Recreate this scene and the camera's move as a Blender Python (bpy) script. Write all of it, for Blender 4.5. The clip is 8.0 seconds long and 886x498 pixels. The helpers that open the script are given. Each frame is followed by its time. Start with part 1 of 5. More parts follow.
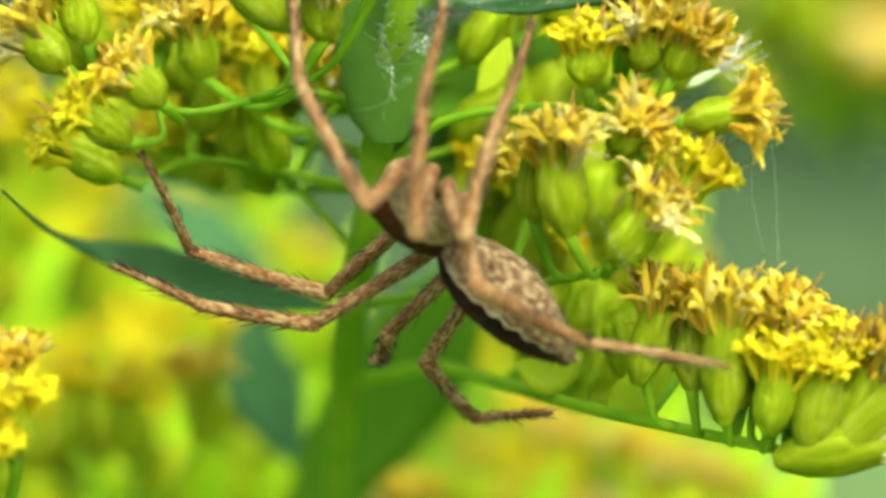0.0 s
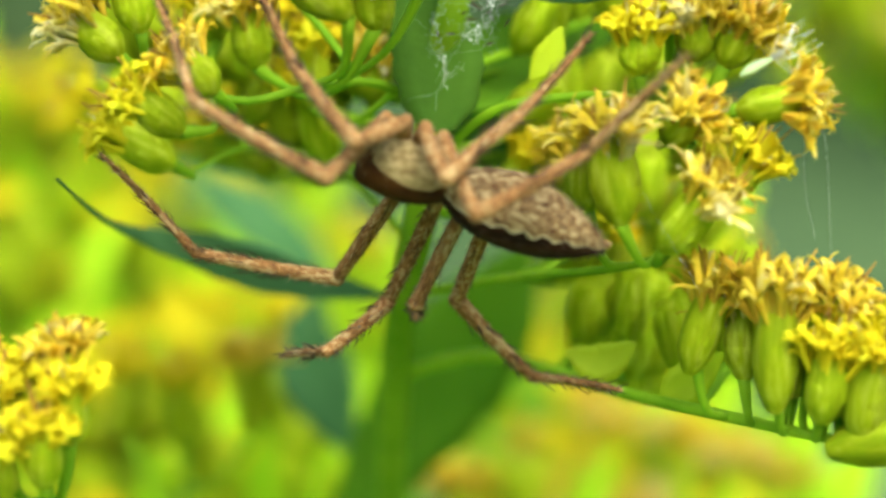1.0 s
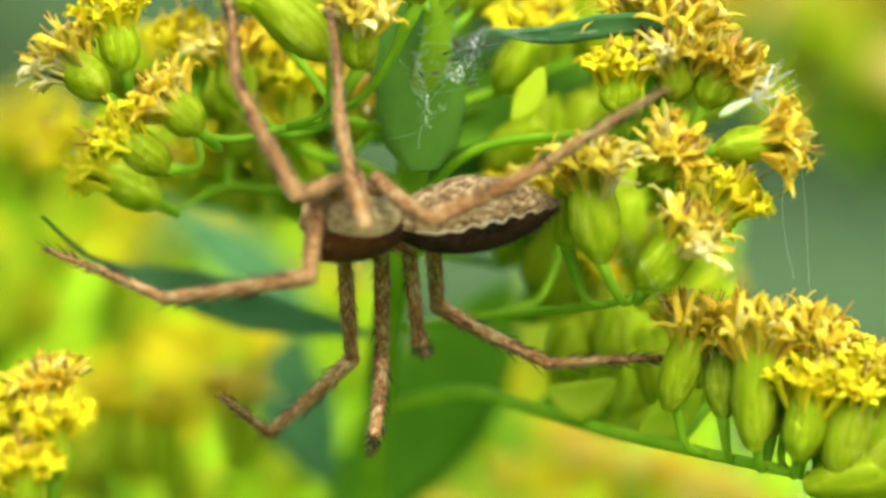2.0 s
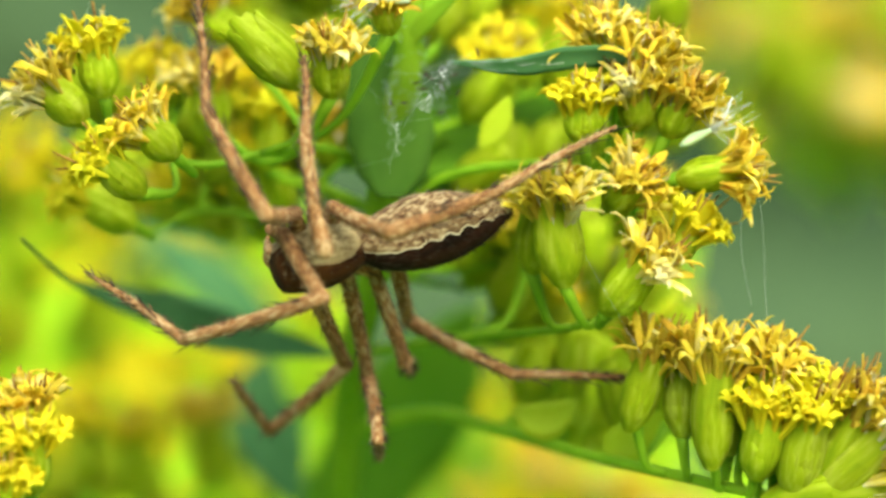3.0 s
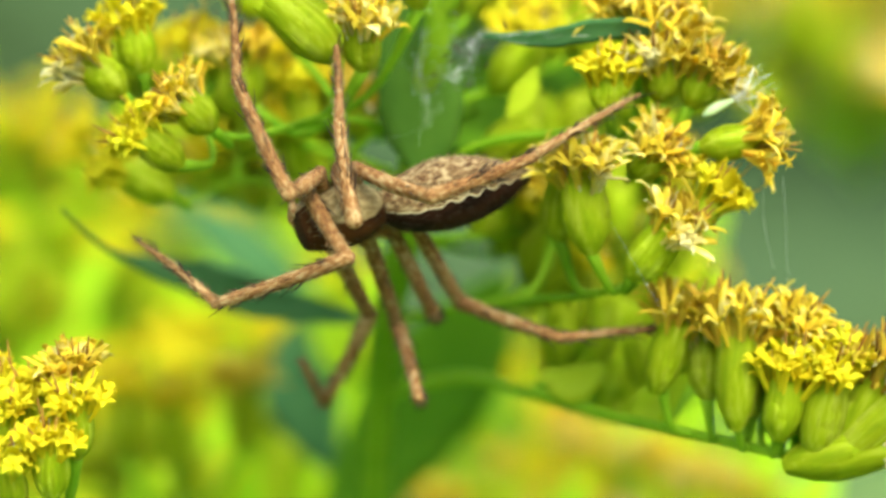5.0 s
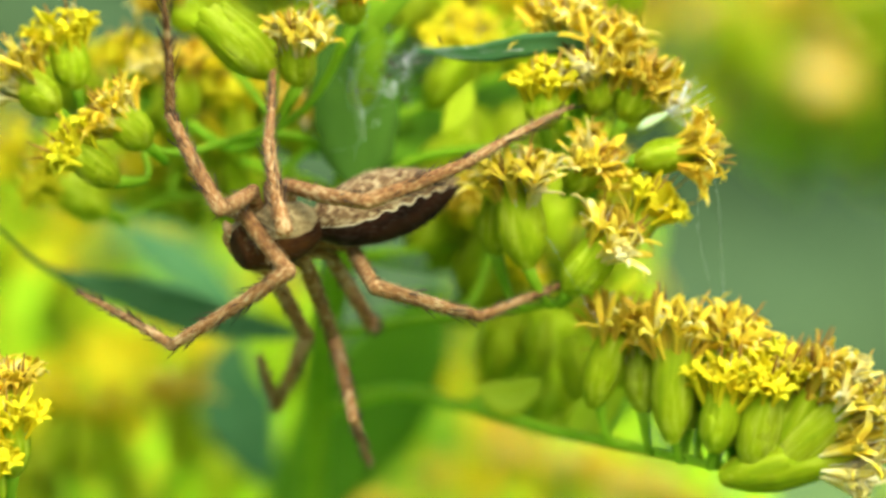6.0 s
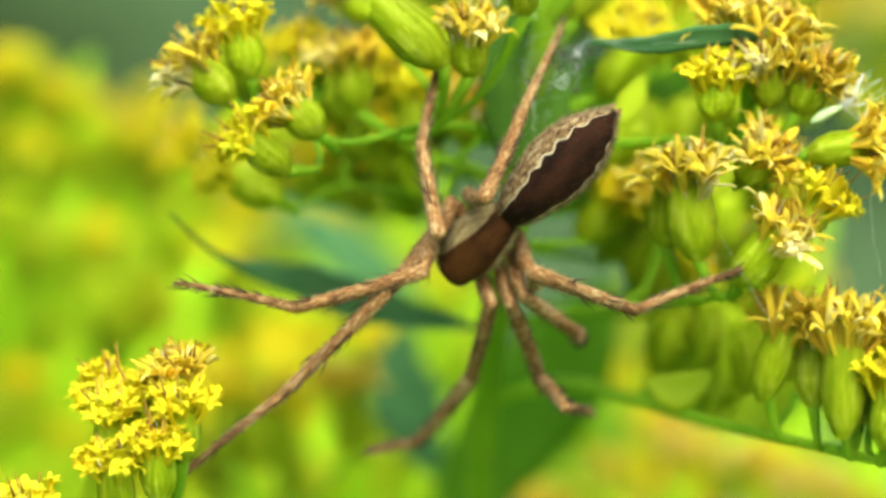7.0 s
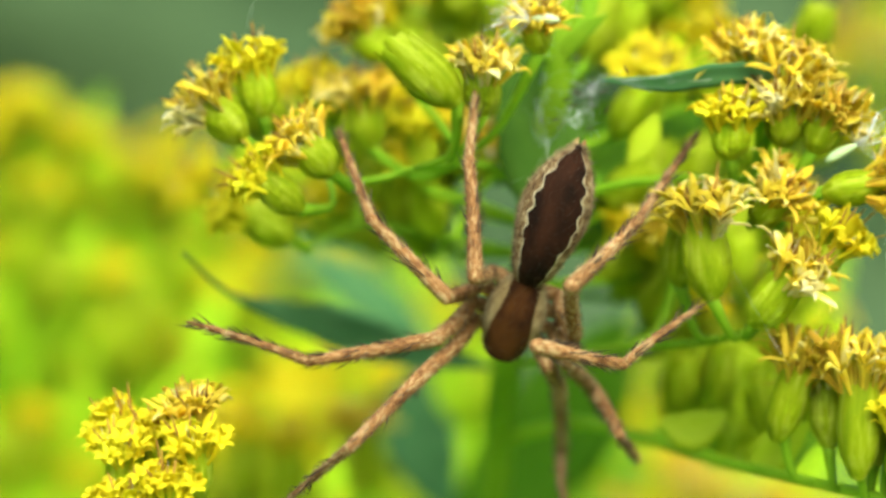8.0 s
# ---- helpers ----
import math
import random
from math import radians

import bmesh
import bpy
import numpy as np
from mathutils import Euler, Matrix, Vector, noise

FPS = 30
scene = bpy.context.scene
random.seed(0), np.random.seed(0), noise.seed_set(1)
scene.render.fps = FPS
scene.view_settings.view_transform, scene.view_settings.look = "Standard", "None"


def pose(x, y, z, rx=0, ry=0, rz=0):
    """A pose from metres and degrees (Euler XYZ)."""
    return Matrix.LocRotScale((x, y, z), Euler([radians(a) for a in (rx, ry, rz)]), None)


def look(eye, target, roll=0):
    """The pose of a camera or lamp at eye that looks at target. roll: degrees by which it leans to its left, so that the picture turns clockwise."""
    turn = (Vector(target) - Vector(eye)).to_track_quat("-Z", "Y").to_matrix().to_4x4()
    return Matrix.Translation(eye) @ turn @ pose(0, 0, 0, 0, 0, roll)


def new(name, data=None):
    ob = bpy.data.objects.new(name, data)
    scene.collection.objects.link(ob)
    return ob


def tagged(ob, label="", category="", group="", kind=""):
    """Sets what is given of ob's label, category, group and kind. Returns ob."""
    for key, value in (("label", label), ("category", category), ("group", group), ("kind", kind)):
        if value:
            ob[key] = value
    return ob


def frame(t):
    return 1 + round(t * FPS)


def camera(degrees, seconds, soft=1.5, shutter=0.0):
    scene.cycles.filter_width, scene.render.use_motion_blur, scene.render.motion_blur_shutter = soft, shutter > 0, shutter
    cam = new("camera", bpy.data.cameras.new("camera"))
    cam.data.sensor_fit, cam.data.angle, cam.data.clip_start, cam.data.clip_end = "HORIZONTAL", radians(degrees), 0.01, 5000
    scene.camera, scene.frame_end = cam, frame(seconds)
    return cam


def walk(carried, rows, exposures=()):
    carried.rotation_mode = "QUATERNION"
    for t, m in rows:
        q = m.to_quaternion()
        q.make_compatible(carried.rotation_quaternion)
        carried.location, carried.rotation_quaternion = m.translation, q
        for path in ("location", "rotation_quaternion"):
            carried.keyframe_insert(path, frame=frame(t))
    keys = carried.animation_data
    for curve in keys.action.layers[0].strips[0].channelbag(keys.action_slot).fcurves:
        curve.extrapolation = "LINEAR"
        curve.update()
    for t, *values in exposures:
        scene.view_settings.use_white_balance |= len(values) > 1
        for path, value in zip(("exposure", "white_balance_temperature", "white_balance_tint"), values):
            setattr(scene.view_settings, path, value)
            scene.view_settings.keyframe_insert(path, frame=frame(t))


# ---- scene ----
# One millimetre, the height of the flowering spray over the ground, and the lens's distance to it.
MM, UP, REACH = 0.001, 1.0, 0.1389
cam = camera(20.0, 8.0, soft=3.1)
cam.data.dof.use_dof = True
cam.data.dof.focus_distance = 0.1358
cam.data.dof.aperture_fstop = 20.0
# seconds, yaw, pitch, roll, millimetres that the hand-held camera stands back
PATH = [
    (0.0, 1.657, -0.322, -0.119, -5.43),
    (0.2, 2.341, 0.952, -0.233, -6.02),
    (0.3, 2.407, 0.987, -0.204, -5.72),
    (0.5, 1.820, 0.505, -0.147, -5.11),
    (0.6, 1.613, -0.237, -0.134, -5.18),
    (0.8, 1.819, -0.709, -0.109, -5.32),
    (0.9, 2.407, -0.684, -0.067, -5.25),
    (1.0, 2.839, -0.583, -0.025, -5.19),
    (1.1, 3.609, -0.419, 0.100, -5.05),
    (1.2, 3.787, -0.199, 0.226, -4.91),
    (1.5, 2.993, 0.389, 0.186, -5.33),
    (1.7, 2.131, 0.137, -0.034, -5.13),
    (2.8, 3.627, 0.926, 0.789, 0.04),
    (3.0, 1.619, 0.827, 0.498, 0.15),
    (3.5, -0.000, -0.000, -0.000, -0.00),
    (4.0, 0.165, 1.225, 0.201, -0.33),
    (4.5, 0.727, 0.229, -0.089, 3.91),
    (4.7, 2.535, -0.029, 0.211, 3.94),
    (5.8, 0.846, 0.565, -0.229, 4.07),
    (6.0, 0.805, 0.409, -0.224, 4.09),
    (6.2, 1.528, 0.691, 0.062, 4.06),
    (6.4, 2.965, 1.310, 0.212, 3.87),
    (6.5, 3.242, 1.416, 0.262, 3.67),
    (6.7, 4.410, 1.128, 0.291, 3.59),
    (7.0, 4.667, 0.198, 0.431, 4.09),
    (7.2, 4.691, -0.484, 0.189, 4.09),
    (7.5, 5.192, -0.188, 0.581, 4.08),
    (8.0, 4.989, 1.085, 0.461, 3.50),
]
walk(cam, [(t, pose(0, -REACH - back * MM, UP, 90 + pitch, -roll, yaw)) for t, yaw, pitch, roll, back in PATH], [(0, 1.46, 6050, -6), (8, 1.46, 6050, -6)])

# ---- light ----
SUN_UP, SUN_ROUND = 43.0, 165.0
world = bpy.data.worlds.new("sky")
scene.world = world
world.use_nodes = True
sky = world.node_tree.nodes.new("ShaderNodeTexSky")
sky.sky_type, sky.sun_disc = "NISHITA", False
sky.air_density, sky.dust_density, sky.ozone_density = 0.8, 5.0, 0.4
sky.sun_elevation, sky.sun_rotation = radians(SUN_UP), radians(SUN_ROUND)
world.node_tree.links.new(sky.outputs[0], world.node_tree.nodes["Background"].inputs[0])
world.node_tree.nodes["Background"].inputs[1].default_value = 0.15
sun = new("sun", bpy.data.lights.new("sun", "SUN"))
sun.data.energy, sun.data.angle, sun.data.color = 0.9, radians(85), (1.0, 0.97, 0.84)
# rotation 0 is north (+y), turning clockwise seen from above
sun_at = Vector((math.sin(radians(SUN_ROUND)) * math.cos(radians(SUN_UP)), math.cos(radians(SUN_ROUND)) * math.cos(radians(SUN_UP)), math.sin(radians(SUN_UP))))
sun.matrix_world = look(tuple(sun_at * 3 + Vector((0, 0, UP))), (0, 0, UP))


# ---- materials ----
def material(name, low, high, scale, rough=0.6, through_light=0.0, bump=0.2, bump_scale=None, low2=None, per_object=0.12, per_island=0.0, sheen=0.0, fine_share=0.4, edge=0.14, stretch=1.0, along=1.0):
    """Two mixed noises between two colours, brightness varied from object to object, fine relief and, for thin tissue, light that shines through."""
    m = bpy.data.materials.new(name)
    m.use_nodes = True
    n, l = m.node_tree.nodes, m.node_tree.links
    out, bsdf = n["Material Output"], n["Principled BSDF"]
    co = n.new("ShaderNodeTexCoord")
    big, fine = n.new("ShaderNodeTexNoise"), n.new("ShaderNodeTexNoise")
    big.inputs["Scale"].default_value, fine.inputs["Scale"].default_value = scale * 0.22, scale
    big.inputs["Detail"].default_value, fine.inputs["Detail"].default_value = 3, 4
    info = n.new("ShaderNodeObjectInfo")
    shift = n.new("ShaderNodeVectorMath")
    shift.operation = "MULTIPLY_ADD"
    l.new(info.outputs["Random"], shift.inputs[0])
    shift.inputs[1].default_value = (0.013, 0.021, 0.017)
    drawn = n.new("ShaderNodeVectorMath")
    drawn.operation = "MULTIPLY"
    drawn.inputs[1].default_value = (1, along, stretch)
    l.new(co.outputs["Object"], drawn.inputs[0])
    l.new(drawn.outputs[0], shift.inputs[2])
    l.new(shift.outputs[0], big.inputs["Vector"])
    l.new(shift.outputs[0], fine.inputs["Vector"])
    mean = n.new("ShaderNodeMath")
    mean.operation = "MULTIPLY_ADD"
    l.new(big.outputs["Fac"], mean.inputs[0])
    mean.inputs[1].default_value = 1 - fine_share
    half = n.new("ShaderNodeMath")
    half.operation = "MULTIPLY"
    half.inputs[1].default_value = fine_share
    l.new(fine.outputs["Fac"], half.inputs[0])
    l.new(half.outputs[0], mean.inputs[2])
    ramp = n.new("ShaderNodeValToRGB")
    ramp.color_ramp.elements[0].position, ramp.color_ramp.elements[1].position = 0.5 - edge, 0.5 + edge
    ramp.color_ramp.elements[0].color, ramp.color_ramp.elements[1].color = (*low, 1), (*high, 1)
    if low2:
        e = ramp.color_ramp.elements.new(0.5)
        e.color = (*low2, 1)
    l.new(mean.outputs[0], ramp.inputs[0])
    hue = n.new("ShaderNodeHueSaturation")
    value = n.new("ShaderNodeMapRange")
    value.inputs["To Min"].default_value, value.inputs["To Max"].default_value = 1 - per_object, 1 + per_object
    l.new(info.outputs["Random"], value.inputs[0])
    last = value.outputs[0]
    if per_island:
        geo = n.new("ShaderNodeNewGeometry")
        isl = n.new("ShaderNodeMapRange")
        isl.inputs["To Min"].default_value, isl.inputs["To Max"].default_value = 1 - per_island, 1 + per_island * 0.5
        l.new(geo.outputs["Random Per Island"], isl.inputs[0])
        both = n.new("ShaderNodeMath")
        both.operation = "MULTIPLY"
        l.new(last, both.inputs[0])
        l.new(isl.outputs[0], both.inputs[1])
        last = both.outputs[0]
    l.new(last, hue.inputs["Value"])
    l.new(ramp.outputs[0], hue.inputs["Color"])
    l.new(hue.outputs[0], bsdf.inputs["Base Color"])
    bsdf.inputs["Roughness"].default_value = rough
    bsdf.inputs["Sheen Weight"].default_value = sheen
    bsdf.inputs["Specular IOR Level"].default_value = 0.14
    relief = n.new("ShaderNodeBump")
    relief.inputs["Strength"].default_value, relief.inputs["Distance"].default_value = bump, 0.0001
    grain = n.new("ShaderNodeTexNoise")
    grain.inputs["Scale"].default_value = bump_scale or scale * 2
    l.new(drawn.outputs[0], grain.inputs["Vector"])
    l.new(grain.outputs["Fac"], relief.inputs["Height"])
    l.new(relief.outputs[0], bsdf.inputs["Normal"])
    if through_light:
        thin, mix = n.new("ShaderNodeBsdfTranslucent"), n.new("ShaderNodeMixShader")
        l.new(hue.outputs[0], thin.inputs["Color"])
        mix.inputs[0].default_value = through_light
        l.new(bsdf.outputs[0], mix.inputs[1])
        l.new(thin.outputs[0], mix.inputs[2])
        l.new(mix.outputs[0], out.inputs["Surface"])
    return m


M_BUD = material("bud_scales", (0.45, 0.60, 0.012), (0.80, 0.87, 0.09), 2600, 0.55, 0.7, 0.2, bump_scale=5000, low2=(0.62, 0.72, 0.018), per_object=0.12, per_island=0.14, fine_share=0.7, edge=0.14, stretch=0.16)
M_FRESH = material("fresh_petals", (0.78, 0.62, 0.008), (0.84, 0.83, 0.03), 1200, 0.6, 0.45, 0.2, per_object=0.05, per_island=0.12)
M_OLD = material("withered_petals", (0.70, 0.44, 0.035), (0.93, 0.88, 0.58), 1500, 0.7, 0.5, 0.3, low2=(0.85, 0.70, 0.05), per_object=0.12, per_island=0.3, edge=0.17)
M_TIP = material("dried_anthers", (0.14, 0.05, 0.008), (0.70, 0.42, 0.07), 900, 0.8, 0.3, 0.2, per_island=0.4)
M_STEM = material("green_stem", (0.22, 0.42, 0.012), (0.38, 0.58, 0.025), 500, 0.6, 0.5, 0.3)
M_LEAF = material("leaf_green", (0.026, 0.072, 0.004), (0.055, 0.12, 0.008), 400, 0.8, 0.22, 0.5, bump_scale=2500)
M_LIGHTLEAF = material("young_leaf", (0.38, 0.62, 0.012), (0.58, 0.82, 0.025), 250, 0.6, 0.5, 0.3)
# brighter copy of the leaf green: light shining through is put into its colour
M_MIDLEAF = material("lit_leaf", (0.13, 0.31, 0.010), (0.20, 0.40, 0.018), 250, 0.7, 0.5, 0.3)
M_BLUELEAF = material("bluish_leaf_back", (0.078, 0.195, 0.064), (0.12, 0.26, 0.095), 300, 0.8, 0.45, 0.3)
M_BRACT = material("pale_bract", (0.40, 0.52, 0.012), (0.60, 0.70, 0.025), 500, 0.5, 0.5, 0.2)
M_SILK = material("silk", (0.75, 0.78, 0.74), (0.9, 0.9, 0.88), 500, 0.35, 0.3, 0.0)
M_SEED = material("seed_body", (0.50, 0.66, 0.30), (0.80, 0.86, 0.60), 800, 0.5, 0.3, 0.2)
M_LEG = material("spider_leg_hair", (0.125, 0.054, 0.018), (0.50, 0.35, 0.17), 5200, 0.8, 0.12, 0.8, bump_scale=9000, low2=(0.285, 0.140, 0.048), per_object=0.1, fine_share=0.6, edge=0.13, along=0.4)
M_FUZZ = material("pale_leg_fuzz", (0.32, 0.22, 0.09), (0.58, 0.46, 0.27), 2000, 0.8, 0.2, 0.0, per_island=0.3)
M_PAPPUS = material("pappus_bristles", (0.66, 0.56, 0.26), (0.88, 0.88, 0.55), 900, 0.8, 0.5, 0.1, per_island=0.2)
M_DARK = material("dark_bristles", (0.02, 0.012, 0.008), (0.06, 0.035, 0.02), 1500, 0.5)
M_EYE = material("eye_black", (0.008, 0.006, 0.005), (0.02, 0.015, 0.012), 1500, 0.12, bump=0.0)
M_GROUND = material("meadow", (0.085, 0.145, 0.04), (0.17, 0.245, 0.07), 6, 0.9, 0, 0.5, per_object=0)
M_HEDGE = material("far_hedge", (0.033, 0.061, 0.025), (0.054, 0.087, 0.034), 0.9, 0.9, 0, 0.5, per_object=0)


def banded(name, band_low, band_high, edge, flank_low, flank_mid, flank_high, limit, wave):
    """A spider's back: a dark stripe along the middle with a pale wavy edge, and mottled hairy flanks."""
    m = bpy.data.materials.new(name)
    m.use_nodes = True
    n, l = m.node_tree.nodes, m.node_tree.links
    bsdf = n["Principled BSDF"]
    co = n.new("ShaderNodeTexCoord")
    nrm, pos = n.new("ShaderNodeSeparateXYZ"), n.new("ShaderNodeSeparateXYZ")
    l.new(co.outputs["Normal"], nrm.inputs[0])
    l.new(co.outputs["Object"], pos.inputs[0])

    def calc(op, a, b):
        node = n.new("ShaderNodeMath")
        node.operation = op
        for i, v in enumerate((a, b)):
            if isinstance(v, (int, float)):
                node.inputs[i].default_value = v
            else:
                l.new(v, node.inputs[i])
        return node.outputs[0]

    drawn = n.new("ShaderNodeVectorMath")
    drawn.operation = "MULTIPLY"
    drawn.inputs[1].default_value = (1, 0.5, 1)
    l.new(co.outputs["Object"], drawn.inputs[0])

    def noise_of(scale, detail=4):
        t = n.new("ShaderNodeTexNoise")
        t.inputs["Scale"].default_value, t.inputs["Detail"].default_value = scale, detail
        l.new(drawn.outputs[0], t.inputs["Vector"])
        return t.outputs["Fac"]

    def ramp_of(fac, *stops):
        r = n.new("ShaderNodeValToRGB")
        r.color_ramp.elements[0].position, r.color_ramp.elements[0].color = stops[0][0], (*stops[0][1], 1)
        r.color_ramp.elements[1].position, r.color_ramp.elements[1].color = stops[-1][0], (*stops[-1][1], 1)
        for p, c in stops[1:-1]:
            r.color_ramp.elements.new(p).color = (*c, 1)
        l.new(fac, r.inputs[0])
        return r.outputs[0]

    rearward = calc("MULTIPLY", pos.outputs["Y"], -wave * 160)
    scallop = calc("MULTIPLY", calc("SINE", calc("ADD", calc("MULTIPLY", pos.outputs["Y"], 5600.0), calc("MULTIPLY", noise_of(420), 3.0)), 0), rearward)
    ragged = calc("MULTIPLY", calc("SUBTRACT", noise_of(900), 0.5), 0.16)
    across = calc("SQRT", calc("ADD", calc("MULTIPLY", nrm.outputs["X"], nrm.outputs["X"]), calc("MULTIPLY", nrm.outputs["Z"], nrm.outputs["Z"])), 0)
    height = calc("ADD", calc("DIVIDE", nrm.outputs["Z"], calc("MAXIMUM", across, 0.001)), calc("ADD", scallop, ragged))
    if not wave:
        # a straight stripe, a little wider in front
        beside = calc("ADD", calc("MULTIPLY", calc("ABSOLUTE", pos.outputs["X"], 0), -300.0), calc("ADD", ragged, calc("ADD", calc("MULTIPLY", pos.outputs["Y"], 30.0), 0.934)))
        height = calc("MINIMUM", beside, calc("ADD", nrm.outputs["Z"], 0.95))
    flank = ramp_of(noise_of(3600, 4), (0.38, flank_low), (0.45, flank_mid), (0.52, flank_mid), (0.60, flank_high))
    band = ramp_of(noise_of(900), (0.35, band_low), (0.65, band_high))
    rim = calc("MULTIPLY", calc("GREATER_THAN", height, limit - 0.028), 1.0)
    inner = calc("GREATER_THAN", height, limit)
    one, two = n.new("ShaderNodeMix"), n.new("ShaderNodeMix")
    one.data_type = two.data_type = "RGBA"
    l.new(rim, one.inputs[0])
    l.new(flank, one.inputs[6])
    one.inputs[7].default_value = (*edge, 1)
    l.new(inner, two.inputs[0])
    l.new(one.outputs[2], two.inputs[6])
    l.new(band, two.inputs[7])
    l.new(two.outputs[2], bsdf.inputs["Base Color"])
    bsdf.inputs["Roughness"].default_value = 0.85
    bsdf.inputs["Sheen Weight"].default_value = 0.0
    bsdf.inputs["Specular IOR Level"].default_value = 0.12
    relief = n.new("ShaderNodeBump")
    relief.inputs["Strength"].default_value, relief.inputs["Distance"].default_value = 0.6, 0.0001
    l.new(noise_of(7000), relief.inputs["Height"])
    l.new(relief.outputs[0], bsdf.inputs["Normal"])
    return m


M_ABDOMEN = banded("abdomen_hair", (0.006, 0.0025, 0.001), (0.030, 0.010, 0.004), (0.66, 0.56, 0.36), (0.055, 0.024, 0.009), (0.15, 0.09, 0.038), (0.34, 0.255, 0.135), 0.775, 0.055)
M_CARAPACE = banded("carapace_hair", (0.018, 0.006, 0.001), (0.060, 0.021, 0.003), (0.22, 0.16, 0.07), (0.165, 0.11, 0.046), (0.225, 0.165, 0.072), (0.31, 0.235, 0.115), 0.68, 0.0)


# ---- building helpers ----
def at(x, y, z):
    """A place given in millimetres from the middle of the spray."""
    return Vector((x * MM, y * MM, UP + z * MM))


def mesh_of(name, verts, faces, mats, smooth=True, index=None):
    me = bpy.data.meshes.new(name)
    me.from_pydata([tuple(v) for v in verts], [], faces)
    for m in mats:
        me.materials.append(m)
    if index is not None:
        me.polygons.foreach_set("material_index", index)
    if smooth:
        me.polygons.foreach_set("use_smooth", [True] * len(me.polygons))
    me.update()
    return me


def part(name, me, parent, label=""):
    ob = new(name, me)
    ob.parent = parent
    return tagged(ob, label)


def thing(name, label, category, group="", kind="", place=(0, 0, 0)):
    ob = new(name)
    ob.empty_display_size = 0.001
    ob.location = place
    return tagged(ob, label, category, group, kind)


def curve_through(points, count):
    """Points spread along a smooth curve through the given ones."""
    p = [Vector(v) for v in points]
    p = [p[0] * 2 - p[1]] + p + [p[-1] * 2 - p[-2]]
    n, out = len(p) - 3, []
    for i in range(count):
        s = i / (count - 1) * n
        k = min(int(s), n - 1)
        u, (a, b, c, d) = s - k, p[k:k + 4]
        out.append(0.5 * ((2 * b) + (c - a) * u + (2 * a - 5 * b + 4 * c - d) * u * u + (3 * b - a - 3 * c + d) * u ** 3))
    return out


class Shape:
    """Gathers vertices and faces of one mesh."""

    def __init__(self):
        self.v, self.f, self.m = [], [], []

    def tube(self, pts, radii, sides=8, mat=0, caps=True, flat=1.0):
        base, n = len(self.v), len(pts)
        side = None
        for i, p in enumerate(pts):
            d = (pts[min(i + 1, n - 1)] - pts[max(i - 1, 0)]).normalized()
            if side is None:
                side = d.cross(Vector((0.31, 0.52, 0.8))).normalized()
            side = (side - d * side.dot(d)).normalized()
            up = d.cross(side)
            for k in range(sides):
                a = 2 * math.pi * k / sides
                self.v.append(p + (side * math.cos(a) + up * math.sin(a) * flat) * radii[i])
        for i in range(n - 1):
            for k in range(sides):
                a, b = base + i * sides + k, base + i * sides + (k + 1) % sides
                self.f.append((a, b, b + sides, a + sides))
                self.m.append(mat)
        if caps:
            self.f.append(tuple(base + k for k in reversed(range(sides))))
            self.f.append(tuple(base + (n - 1) * sides + k for k in range(sides)))
            self.m += [mat, mat]

    def strap(self, pts, widths, normal, thick, mat=0, fold=0.0, curl=1.0):
        """A leaf or petal along a line: two skins, a folded midrib and closed edges."""
        base, n = len(self.v), len(pts)
        for i, p in enumerate(pts):
            d = (pts[min(i + 1, n - 1)] - pts[max(i - 1, 0)]).normalized()
            s = d.cross(normal).normalized()
            up = s.cross(d).normalized()
            w = widths[i]
            for u in (-1, -0.5, 0, 0.5, 1):
                q = p + s * (w * u) + up * (fold * w * abs(u) ** curl)
                self.v += [q + up * thick * 0.5, q - up * thick * 0.5]
        for i in range(n - 1):
            o = base + i * 10
            for k in range(4):
                a = o + 2 * k
                self.f += [(a, a + 2, a + 12, a + 10), (a + 1, a + 11, a + 13, a + 3)]
                self.m += [mat, mat]
            self.f += [(o, o + 10, o + 11, o + 1), (o + 8, o + 9, o + 19, o + 18)]
            self.m += [mat, mat]

    def ball(self, centre, radii, rows=8, cols=12, mat=0):
        base = len(self.v)
        for i in range(rows + 1):
            a = math.pi * i / rows
            for k in range(cols):
                b = 2 * math.pi * k / cols
                self.v.append(Vector(centre) + Vector((radii[0] * math.sin(a) * math.cos(b), radii[1] * math.sin(a) * math.sin(b), radii[2] * math.cos(a))))
        for i in range(rows):
            for k in range(cols):
                a, b = base + i * cols + k, base + i * cols + (k + 1) % cols
                self.f.append((a, a + cols, b + cols, b))
                self.m.append(mat)

    def mesh(self, name, *mats):
        return mesh_of(name, self.v, self.f, mats, index=self.m)


# ---- far setting ----
def ground():
    s = Shape()
    rnd = random.Random(5)
    n, reach = 60, 60.0
    for i in range(n + 1):
        for k in range(n + 1):
            x, y = (i / n * 2 - 1), (k / n * 2 - 1)
            x, y = reach * x * abs(x), reach * y * abs(y)
            s.v.append(Vector((x, y, rnd.uniform(-0.02, 0.02) - 0.02)))
    for i in range(n):
        for k in range(n):
            a = i * (n + 1) + k
            s.f.append((a, a + n + 1, a + n + 2, a + 1))
            s.m.append(0)
    tagged(new("ground", s.mesh("ground", M_GROUND)), "green meadow ground under the goldenrod", "ground", kind="structure")


